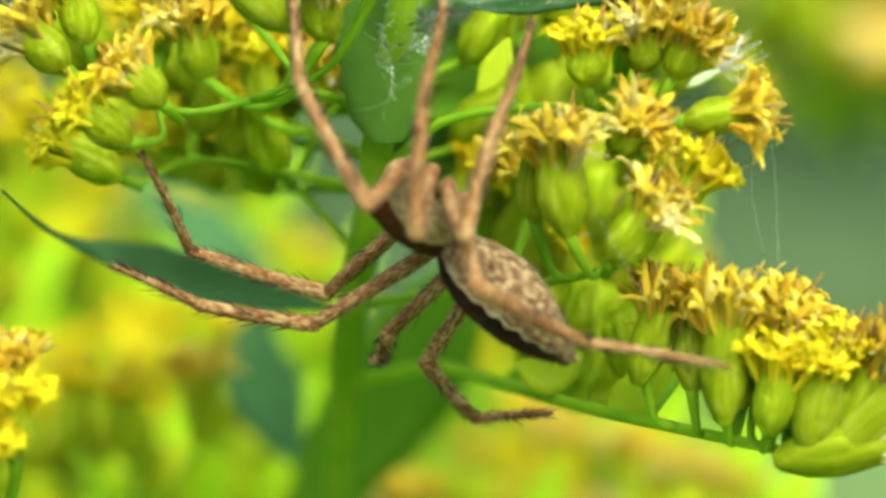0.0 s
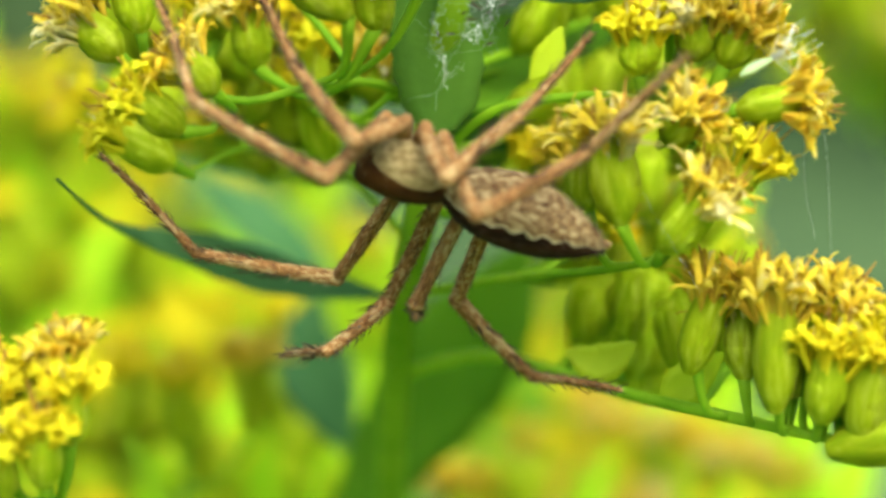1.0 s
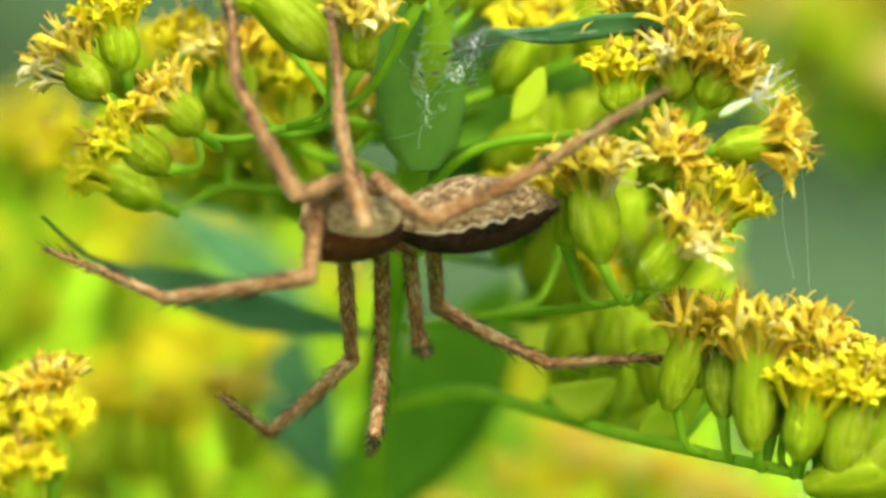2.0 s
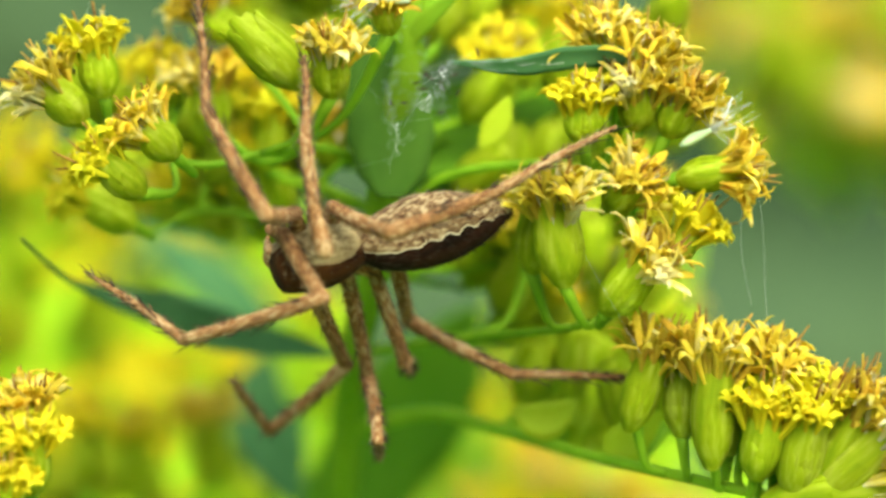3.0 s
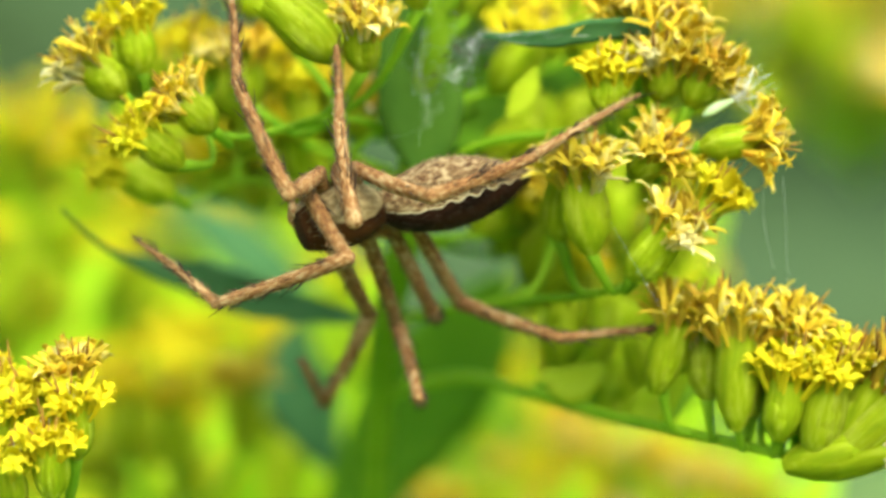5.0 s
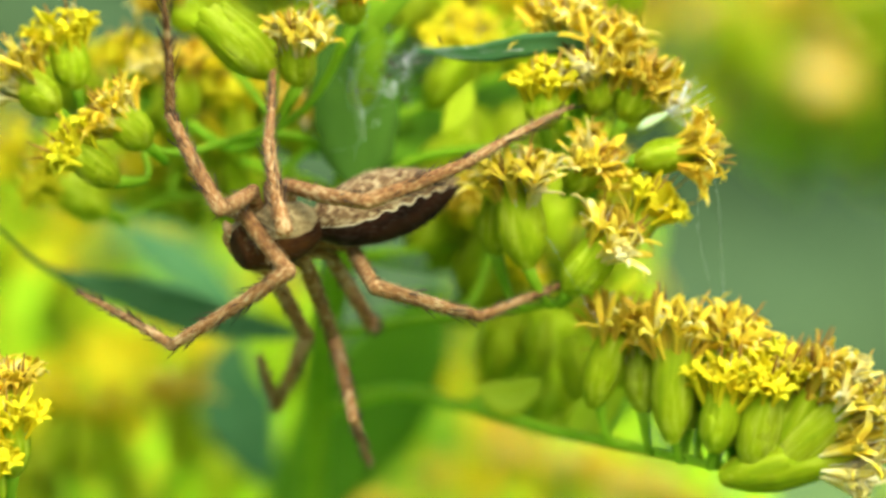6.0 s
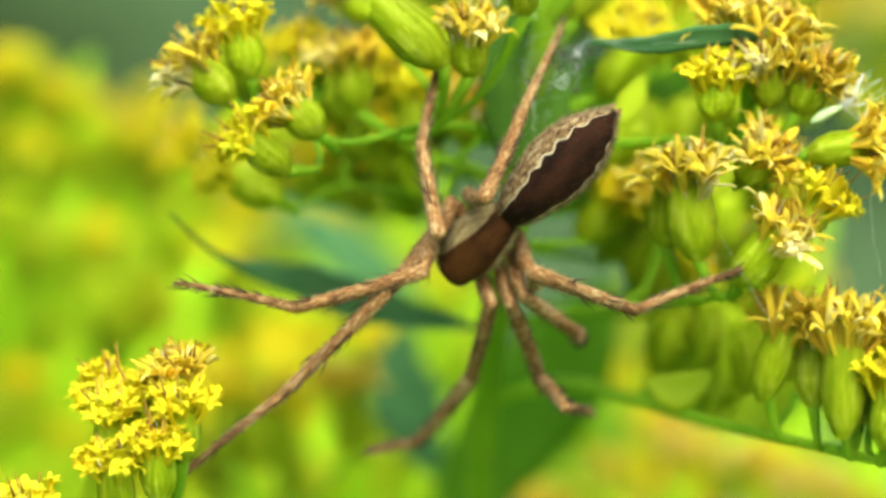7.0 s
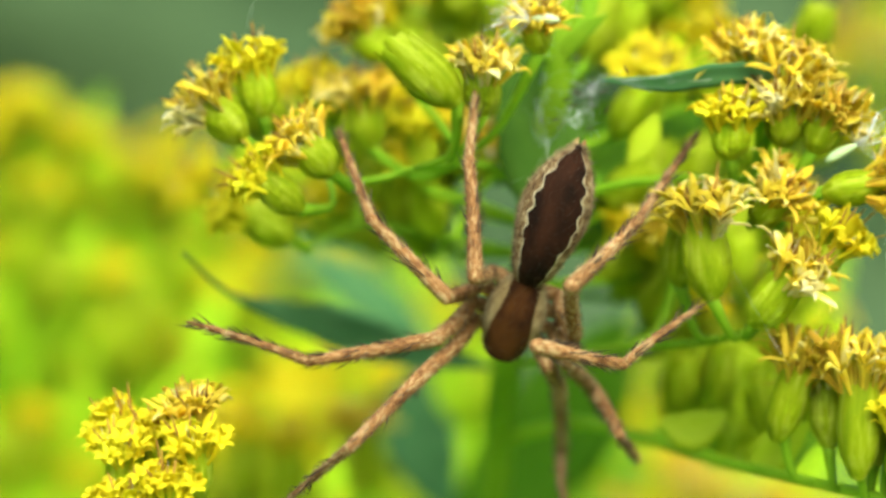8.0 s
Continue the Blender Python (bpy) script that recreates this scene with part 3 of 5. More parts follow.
def spray(plant, line, count, seed):
    """A side branch crowded with heads that turn upwards and outwards."""
    rnd = random.Random(seed)
    stalk(plant, "branch", line, 0.3, 0.2, 6)
    run = curve_through([Vector(p) for p in line], count + 2)[2:]
    ahead = (Vector(line[-1]) - Vector(line[0])).normalized()
    for p in run:
        foot = p + Vector((rnd.uniform(-0.9, 0.9), rnd.uniform(-1.6, 1.6), rnd.uniform(-0.6, 0.9)))
        way = Vector((ahead.x * 0.7 + rnd.uniform(-0.6, 0.6), rnd.uniform(-0.7, 0.5), rnd.uniform(0.6, 1.2))).normalized()
        tip = foot + way * rnd.uniform(3.4, 4.6)
        s = Shape()
        s.tube(curve_through([at(*p) - plant.location, at(*((p + foot) / 2 - way * 0.3)) - plant.location, at(*foot) - plant.location], 5), [0.17 * MM] * 5, 6)
        part("pedicel", s.mesh("pedicel", M_STEM), plant)
        flower_head(plant, foot, tip, rnd.choice((0, 2, 2, 2, 2, 2)), rnd.uniform(1.05, 1.3))


SPRAYS_LEFT = [
    [(-8.0, 10.5, 4.4), (-16.3, 10.0, 7.7), (-20.9, 8.0, 9.3), (-23.8, 7.0, 11.0)],
    [(-8.3, 11.3, 2.6), (-16.9, 10.0, 4.3), (-20.8, 8.0, 4.9), (-24.5, 7.0, 5.5)],
    [(-7.2, 8.4, 9.5), (-13.3, 8.0, 12.8), (-15.9, 6.0, 15.6)],
    [(-7.7, 9.5, 6.8), (-14.2, 10.0, 9.1), (-17.8, 8.0, 10.0)],
]
SPRAYS_RIGHT = [
    [(-8.1, 11.0, 3.8), (-0.8, 9.0, 5.7), (3.8, 7.0, 7.9), (8.3, 6.0, 9.5)],
    [(-8.5, 12.0, 0.7), (-0.8, 9.0, 1.4), (3.8, 7.0, 3.6), (7.0, 6.0, 4.6)],
    [(-7.5, 9.0, 8.2), (-0.8, 9.0, 10.7), (3.8, 7.0, 12.5), (7.4, 6.0, 13.7)],
    [(-2.9, 12.0, -3.1), (0.2, 10.5, -1.8), (3.2, 8.0, -0.3), (7.0, 6.0, -0.3)],
    [(-0.8, 15.0, -8.8), (1.8, 12.0, -6.4), (4.8, 8.0, -4.6), (8.3, 6.0, -4.2)],
    [(1.6, 12.0, -9.2), (4.0, 10.0, -8.4), (6.5, 8.0, -7.6), (10.2, 5.0, -6.8)],
]
SPRAYS_TOP = [
    [(-6.1, 8.0, 12.6), (-2.8, 7.0, 15.5), (0.5, 6.0, 17.0)],
    [(-6.4, 8.0, 12.9), (-10.3, 7.0, 15.8), (-13.1, 5.0, 16.2)],
]

for k, line in enumerate(SPRAYS_LEFT + SPRAYS_RIGHT + SPRAYS_TOP):
    # the outer ends lean away from the lens
    eye = Vector((0, -REACH / MM, 0))
    line = [eye + (Vector(p) - eye) * (1 + 0.11 * min(1, 1.6 * i / (len(line) - 1))) for i, p in enumerate(line)]
    spray(near, line, 9, 500 + k)
    # and a second side branch behind it, a little lower
    line = [line[0]] + [eye + (p + Vector((0, 0, -1.6)) - eye) * 1.07 for p in line[1:]]
    spray(near, line, 8, 700 + k)

front = thing("goldenrod", "fresh yellow goldenrod spray on a thin stem", "goldenrod", place=(-0.029, 0.008, 0))
FRONT_STEM = [(-29, 4, -1000), (-31, 5, -500), (-29, 2, -60), (-27.5, -3, -24), (-26.8, -4, -14.5)]
stalk(front, "stem", FRONT_STEM, 1.3, 0.6, 10)
FRONT_SIDE = [(-28.0, -1.5, -36), (-30, 30, -25), (-27, 46, -19)]
stalk(front, "branch", FRONT_SIDE, 0.6, 0.4)
for line, heads in ((FRONT_STEM[2:], FRONT[:4] + FRONT[7:]), (FRONT_SIDE, FRONT[4:7])):
    pedicels(front, heads, line)
    for h in heads:
        flower_head(front, h[0:3], h[3:6], h[6], h[7] * 0.95)


def far_goldenrod(tip, seed, heads, label, leaves=12, grown=1.0):
    """A goldenrod behind: an upright stem with a dome of heads on short branches and pale leaves below."""
    rnd = random.Random(seed)
    x, y, z = tip
    plant = thing("goldenrod", label, "goldenrod", "goldenrod in the meadow", place=(x * MM, y * MM, 0))
    lean = rnd.uniform(-8, 8)
    if not leaves:
        lean = 90
    stalk(plant, "stem", [(x + lean, y + 4, -1000), (x + lean, y + 3, -400), (x + lean * 0.5, y + 1, z - 60), (x, y, z - 14 * grown)], 1.4, 0.5, 8)
    for b in range(heads):
        a, r = b * 2.4, 6.5 * grown * math.sqrt((b + 0.5) / heads)
        foot = Vector((x + r * math.cos(a), y + r * math.sin(a) * 0.8, z - 2.5 * grown - r * 1.7 + rnd.uniform(-2.5, 1.2) * grown))
        way = Vector((math.cos(a) * r * 0.12 + rnd.uniform(-0.2, 0.2), math.sin(a) * r * 0.1, 1)).normalized()
        stalk(plant, "branch", [(x, y, z - 18 * grown), ((x + foot.x) / 2, (y + foot.y) / 2, min(z - 10 * grown, foot.z - 1.5)), tuple(foot)], 0.3, 0.2, 5)
        flower_head(plant, foot, foot + way * 4.2 * grown, rnd.choice((1, 2, 2, 2, 2) if x > 20 and z > 0 else (0, 1, 2, 2) if x > -15 and z < 0 else (0, 0, 2) if foot.z > z - 7.5 * grown else (0, 2, 2, 2, 2)), rnd.uniform(1.1, 1.4) * grown, False)
    for k in range(leaves):
        a, h = k * 2.4 + rnd.uniform(-0.3, 0.3), z - ((17 if x < -28 else 13) + k * 2.2) * grown
        d = Vector((math.cos(a), math.sin(a), 0))
        p0 = Vector((x, y, h))
        long = rnd.uniform(14, 24) * grown
        # low plants right of the far left take the darker green on every second leaf
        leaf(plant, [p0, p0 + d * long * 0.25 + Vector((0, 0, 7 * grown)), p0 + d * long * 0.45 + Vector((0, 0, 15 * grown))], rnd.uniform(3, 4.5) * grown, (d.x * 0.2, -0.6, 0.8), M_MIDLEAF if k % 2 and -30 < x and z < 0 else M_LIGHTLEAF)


FAR = [
    (-48, 45, 17),
    (-46, 55, 13),
    (-39, 50, 12),
    (-47, 42, 8),
    (-39, 62, 8),
    (-41, 44, 3),
    (-32, 48, 3),
    (-48, 52, -2),
    (-27, 38, -6),
    (-48, 40, -8),
    (-27, 38, -5),
    (-21, 34, -7),
    (-29, 32, -8),
    (-25, 36, -10),
    (-19, 50, -15),
    (-28, 34, -12),
    (-22, 38, -14),
    (-3, 38, -14),
    (1, 38, -13),
    (6, 36, -14),
    (10, 34, -14),
    (13, 34, -15),
    (-5, 30, -16),
    (2, 45, -9),
    (7, 50, -10),
    (10, 42, -12),
    (5, 58, -2),
    (8, 62, 4),
    (41, 65, -9),
    (25, 75, 17),
    (31, 85, 21),
    (35, 78, 21),
    (37, 90, 17),
    (28, 80, 15),
    (40, 85, 12),
    (46, 80, 17),
    (22, 85, 23),
    (43, 75, 22),
    (3, 60, 2),
    (-4, 55, -7),
    (-17, 60, -0),
    (-24, 60, 10),
]
for k, tip in enumerate(FAR):
    x, y, z = tip
    deep = y * (2.7 if x < 20 else 2.5)
    stretch = (REACH / MM + deep) / (REACH / MM + y)
    tip = (x * stretch, deep, z * stretch + (13 if x > 20 and z > 0 else 0))
    if tip[0] > 20:
        far_goldenrod(tip, 900 + k, 16, "pale yellow goldenrod far back in the meadow", 0, 1.5)
    else:
        far_goldenrod(tip, 900 + k, 18 if tip[0] < -28 else 13, "yellow goldenrod further back in the meadow", 14, 1.25)


# ---- spider ----
def body_shell(rows, count=28, wide=1.0):
    """A closed body along y from rows of y, half width, height over and under the axis, axis height (mm)."""
    s = Shape()
    for y, w, top, low, mid in rows:
        for k in range(count):
            a = 2 * math.pi * k / count
            c, h = math.sin(a), math.cos(a)
            s.v.append(Vector((w * c * wide, y, mid + (top if h > 0 else low) * h)) * MM)
    for i in range(len(rows) - 1):
        for k in range(count):
            a, b = i * count + k, i * count + (k + 1) % count
            s.f.append((a, b, b + count, a + count) if rows[-1][0] < rows[0][0] else (a, a + count, b + count, b))
            s.m.append(0)
    s.f += [tuple(range(count)), tuple((len(rows) - 1) * count + k for k in reversed(range(count)))]
    s.m += [0, 0]
    return s


def smooth_rows(rows, n):
    a = np.array(rows)
    u = np.linspace(0, len(rows) - 1, n)
    out = []
    for t in u:
        k = min(int(t), len(rows) - 2)
        f = t - k
        p0, p1, p2, p3 = a[max(k - 1, 0)], a[k], a[k + 1], a[min(k + 2, len(rows) - 1)]
        out.append(tuple(0.5 * (2 * p1 + (p2 - p0) * f + (2 * p0 - 5 * p1 + 4 * p2 - p3) * f * f + (3 * p1 - p0 - 3 * p2 + p3) * f ** 3)))
    return out


def add_hair(s, rows, count, seed):
    """Short hairs that lie back along a body shell: dark on the stripe, pale and brown on the flanks."""
    rnd = random.Random(seed)
    for _ in range(count):
        i, a = rnd.uniform(1, len(rows) - 2.01), rnd.uniform(0, 2 * math.pi)
        k, f = int(i), i % 1
        y, w, top, low, mid = (p + (q - p) * f for p, q in zip(rows[k], rows[k + 1]))
        c, h = math.sin(a), math.cos(a)
        foot = Vector((w * c, y, mid + (top if h > 0 else low) * h)) * MM
        out = Vector((c / w, 0, h / (top if h > 0 else low))).normalized()
        tip = foot + (out * rnd.uniform(0.4, 0.9) + Vector((rnd.uniform(-0.3, 0.3), -0.8, 0))) * rnd.uniform(0.12, 0.3) * MM
        s.tube([foot - out * 0.02 * MM, tip], [0.017 * MM, 0.004 * MM], 3, 1 if out.z > 0.75 or rnd.random() < 0.3 else 2, False)
    return s


spider = thing("spider", "brown hairy spider with a dark wavy-edged back stripe", "spider")
ABDOMEN = [(0.35, 0.5, 0.5, 0.5, -0.45), (-0.3, 0.95, 0.95, 1.0, -0.35), (-1.1, 1.3, 1.4, 1.7, -0.2), (-2.5, 1.65, 1.7, 2.2, -0.1), (-3.9, 1.95, 1.8, 2.35, -0.1), (-5.3, 1.95, 1.65, 2.1, -0.05), (-6.7, 1.6, 1.3, 1.6, 0.0), (-7.8, 1.02, 0.85, 1.0, 0.0), (-8.5, 0.46, 0.42, 0.45, 0.0), (-8.8, 0.14, 0.14, 0.14, 0.0)]
CHEST = [(-0.5, 0.5, 0.6, 0.6, -0.6), (0.05, 1.0, 1.2, 1.15, -0.7), (0.8, 1.42, 1.65, 1.6, -0.8), (1.8, 1.7, 1.9, 1.75, -0.8), (2.9, 1.7, 1.9, 1.7, -0.8), (3.8, 1.36, 1.8, 1.5, -0.8), (4.4, 1.18, 1.65, 1.2, -0.8), (4.7, 0.98, 1.35, 0.9, -0.7), (4.8, 0.6, 0.8, 0.5, -0.7)]
abdomen = part("abdomen", add_hair(body_shell(smooth_rows(ABDOMEN, 40)), smooth_rows(ABDOMEN, 40), 2200, 61).mesh("abdomen", M_ABDOMEN, M_DARK, M_FUZZ), spider, "long tapering abdomen, dark stripe edged in white")
chest = part("cephalothorax", add_hair(body_shell(smooth_rows(CHEST, 30)), smooth_rows(CHEST, 30), 600, 62).mesh("cephalothorax", M_CARAPACE, M_DARK, M_FUZZ), spider, "pale front body with a brown stripe")
for dx in (-0.17, 0.17):
    s = Shape()
    s.tube(curve_through([Vector((dx, -8.5, -0.15)) * MM, Vector((dx * 1.3, -8.9, -0.2)) * MM, Vector((dx * 1.1, -9.1, -0.18)) * MM], 5), [0.16 * MM, 0.15 * MM, 0.12 * MM, 0.09 * MM, 0.05 * MM], 8)
    part("spinneret", s.mesh("spinneret", M_LEG), abdomen)
for dx, dz, r in ((0.22, 0.42, 0.15), (-0.22, 0.42, 0.15), (0.55, 0.5, 0.13), (-0.55, 0.5, 0.13), (0.16, 0.12, 0.1), (-0.16, 0.12, 0.1), (0.45, 0.12, 0.1), (-0.45, 0.12, 0.1)):
    s = Shape()
    s.ball(Vector((dx, 4.72 - abs(dx) * 0.25, dz - 0.35)) * MM, (r * MM,) * 3, 6, 10)
    part("eye", s.mesh("eye", M_EYE), chest)
for side in (-1, 1):
    s = Shape()
    s.tube(curve_through([Vector((side * 0.35, 4.3, -1.1)) * MM, Vector((side * 0.4, 4.6, -1.6)) * MM, Vector((side * 0.3, 4.5, -2.4)) * MM], 7), [k * MM for k in (0.3, 0.36, 0.4, 0.38, 0.32, 0.22, 0.08)], 10)
    part("chelicera", s.mesh("chelicera", M_LEG), chest)
    s = Shape()
    s.tube(curve_through([Vector((side * 0.8, 3.2, -1.8)) * MM, Vector((side * 0.8, 3.9, -2.1)) * MM, Vector((side * 0.7, 4.3, -2.7)) * MM, Vector((side * 0.55, 4.1, -3.2)) * MM], 14), [k * MM for k in (0.2, 0.21, 0.21, 0.2, 0.2, 0.19, 0.19, 0.2, 0.19, 0.18, 0.17, 0.15, 0.12, 0.05)], 9)
    part("palp", s.mesh("palp", M_LEG), chest)

# millimetres: femur, shin and foot of each leg, right legs from the front, then left legs
REACHES = [(5.90, 8.23, 8.39), (5.00, 7.21, 6.95), (4.70, 6.02, 6.66), (6.20, 7.07, 7.49), (7.89, 7.91, 7.53), (7.96, 6.27, 5.10), (6.30, 5.20, 6.00), (6.73, 7.33, 8.26)]
HIP_Y, HIP_X = (4.0, 3.0, 1.95, 0.9), (1.9, 2.4, 2.4, 2.0)


def hip_of(k):
    side = 1 if k < 4 else -1
    return Vector((side * HIP_X[k % 4], HIP_Y[k % 4], -2.2))


def leg_segment(name, length, profile, bow, seed, spines):
    """A hairy leg segment along +y from its joint: tapering profile, slight bow, bristles set in rows."""
    rnd, s = random.Random(seed), Shape()
    n = 16
    pts = [Vector((0, length * i / (n - 1), bow * math.sin(math.pi * i / (n - 1)))) * MM for i in range(n)]
    radii = []
    for i in range(n):
        u = i / (n - 1) * (len(profile) - 1)
        k = min(int(u), len(profile) - 2)
        radii.append((profile[k] + (profile[k + 1] - profile[k]) * (u - k)) * MM * rnd.uniform(0.97, 1.03))
    s.tube(pts, radii, 12)
    s.ball(pts[0], (radii[0] * 1.04,) * 3, 6, 10)
    s.ball(pts[-1], (radii[-1] * 1.04,) * 3, 6, 10)
    for k in range(spines):
        i = rnd.randrange(2, n - 1)
        a = rnd.uniform(0, 6.28)
        out = Vector((math.cos(a), 0, math.sin(a)))
        foot = pts[i] + out * radii[i] * 0.9
        long = rnd.uniform(0.6, 1.25) * MM
        tip = foot + (out * 0.38 + Vector((0, 1.0, 0))) * long
        s.tube([foot, (foot + tip) / 2 + out * 0.03 * MM, tip], [0.042 * MM, 0.032 * MM, 0.008 * MM], 4, 1)
    for k in range(int(length * 60)):
        i = rnd.randrange(0, n - 1)
        a = rnd.uniform(0, 6.28)
        out = Vector((math.cos(a), 0, math.sin(a)))
        f = rnd.random()
        foot = pts[i].lerp(pts[i + 1], f) + out * radii[i] * 0.95
        tip = foot + (out + Vector((rnd.uniform(-0.3, 0.3), 0.8, 0))) * rnd.uniform(0.1, 0.26) * MM
        s.tube([foot, tip], [0.016 * MM, 0.004 * MM], 3, rnd.choice((0, 1, 2, 2)), False)
    return s.mesh(name, M_LEG, M_DARK, M_FUZZ)


KNEE_EARLY = ((2.3, 0.2, -1.3, -2.7), 3.3, -0.9)


def knee_of(k, t):
    """The end of a left leg's femur: held out behind the body at first, raised over the back once the spider has turned."""
    hip = hip_of(k)
    first = Vector((-KNEE_EARLY[1], KNEE_EARLY[0][k % 4], KNEE_EARLY[2])) - hip
    w = min(1, max(0, (t - 6.0) / 0.8))
    w = w * w * (3 - 2 * w)
    way = first.normalized() * (1 - w) + Vector((-0.35, 0.1, 0.93)).normalized() * w
    return hip + way.normalized() * first.length


LEGS = []
FEMUR, SHANK = (0.36, 0.44, 0.45, 0.42, 0.40), (0.45, 0.44, 0.38, 0.38, 0.36, 0.34, 0.32)
for k in range(8):
    hip = hip_of(k)
    s = Shape()
    s.tube([Vector((hip.x * 0.4, hip.y * 0.85 + 0.3, -1.7)) * MM, Vector((hip.x * 0.75, hip.y, -2.1)) * MM, hip * MM], [0.46 * MM, 0.46 * MM, 0.36 * MM], 12)
    s.ball(hip * MM, (0.38 * MM,) * 3, 7, 12)
    leg = part("leg", s.mesh("leg", M_LEG), spider, "slender mottled brown leg")
    a, b, c = REACHES[k]
    rows = [("tibia", b, SHANK, 0.1, 200, 30), ("metatarsus", c, (0.30, 0.27, 0.24, 0.22, 0.19, 0.16, 0.07), -0.1, 300, 26)]
    if k < 4:
        rows = [("femur", a, FEMUR, 0.15, 100, 5)] + rows
    else:
        rows = [("femur", (knee_of(k, 0) - hip).length, FEMUR, 0.1, 100, 5), ("patella", a, (0.38, 0.43, 0.42, 0.40, 0.38), 0.08, 400, 5)] + rows
    LEGS.append([part(name, leg_segment(name, long, profile, bow, seed + k, spines), leg) for name, long, profile, bow, seed, spines in rows])


# ---- small things ----
def caught_seed(foot, top, spread, count, bent, number):
    """A seed with its tuft of white hairs caught on a head: foot and top of the body, the way the hairs spread."""
    rnd = random.Random(number)
    seed = thing("goldenrod_seed", "white seed with hairy tuft caught on a flower head", "seed", "seeds caught on the spray")
    foot, top, spread = Vector(foot), Vector(top), Vector(spread).normalized()
    s = Shape()
    line = curve_through([at(*foot), at(*((foot + top) / 2 + Vector((0, 0, 0.06)))), at(*top)], 8)
    s.tube(line, [k * MM for k in (0.08, 0.2, 0.27, 0.28, 0.26, 0.22, 0.17, 0.1)], 10)
    part("seed_body", s.mesh("seed_body", M_SEED), seed)
    s = Shape()
    root = at(*top)
    for k in range(count):
        way = (spread + Vector((rnd.gauss(0, 0.6), rnd.gauss(0, 0.4), rnd.gauss(0, 0.6)))).normalized()
        long = rnd.uniform(1.4, 2.9) * MM
        side = way.cross(Vector((0, 1, 0))) * rnd.uniform(-0.25, 0.25) * MM
        s.tube(curve_through([root, root + way * long * 0.55 + side, root + way * long], 6), [k * MM for k in (0.022, 0.02, 0.018, 0.016, 0.013, 0.008)], 4)
    if bent:
        s.tube(curve_through([at(*top), at(*(top + Vector((0.6, -0.2, 0.5)))), at(*(top + Vector((1.1, -0.4, 1.8))))], 6), [0.10 * MM] * 3 + [0.08 * MM, 0.06 * MM, 0.03 * MM], 6)
    part("hair_tuft", s.mesh("hair_tuft", M_SILK), seed)


caught_seed((9.0, -1.6, 7.7), (10.7, -1.6, 8.6), (0.5, 0, 0.6), 26, True, 77)
caught_seed((-5.8, -2.2, 15.5), (-7.4, -2.2, 15.6), (-0.8, 0, -0.05), 34, False, 78)


def thread(points, thick=0.005):
    s = Shape()
    s.tube(curve_through([at(*p) for p in points], 14), [thick * MM] * 14, 4)
    tagged(new("silk_thread", s.mesh("silk_thread", M_SILK)), "fine glinting silk thread hung between the flowers", "silk thread", "silk threads")


thread([(13.2, -1.0, 5.9), (13.6, -1.0, 3.4), (13.9, 0.0, -0.9), (14.2, 0, -3.4)])
thread([(12.6, -1.0, 5.9), (12.4, -1.0, 2.4), (13.1, 0.0, -0.9)])
thread([(3.8, -3.0, 1.7), (5.3, -3.0, -0.9), (6.9, -3.0, -3.6)])
thread([(-25.9, -0.5, 11.5), (-24.4, 0, 13.0), (-23.3, 0, 18.0)])

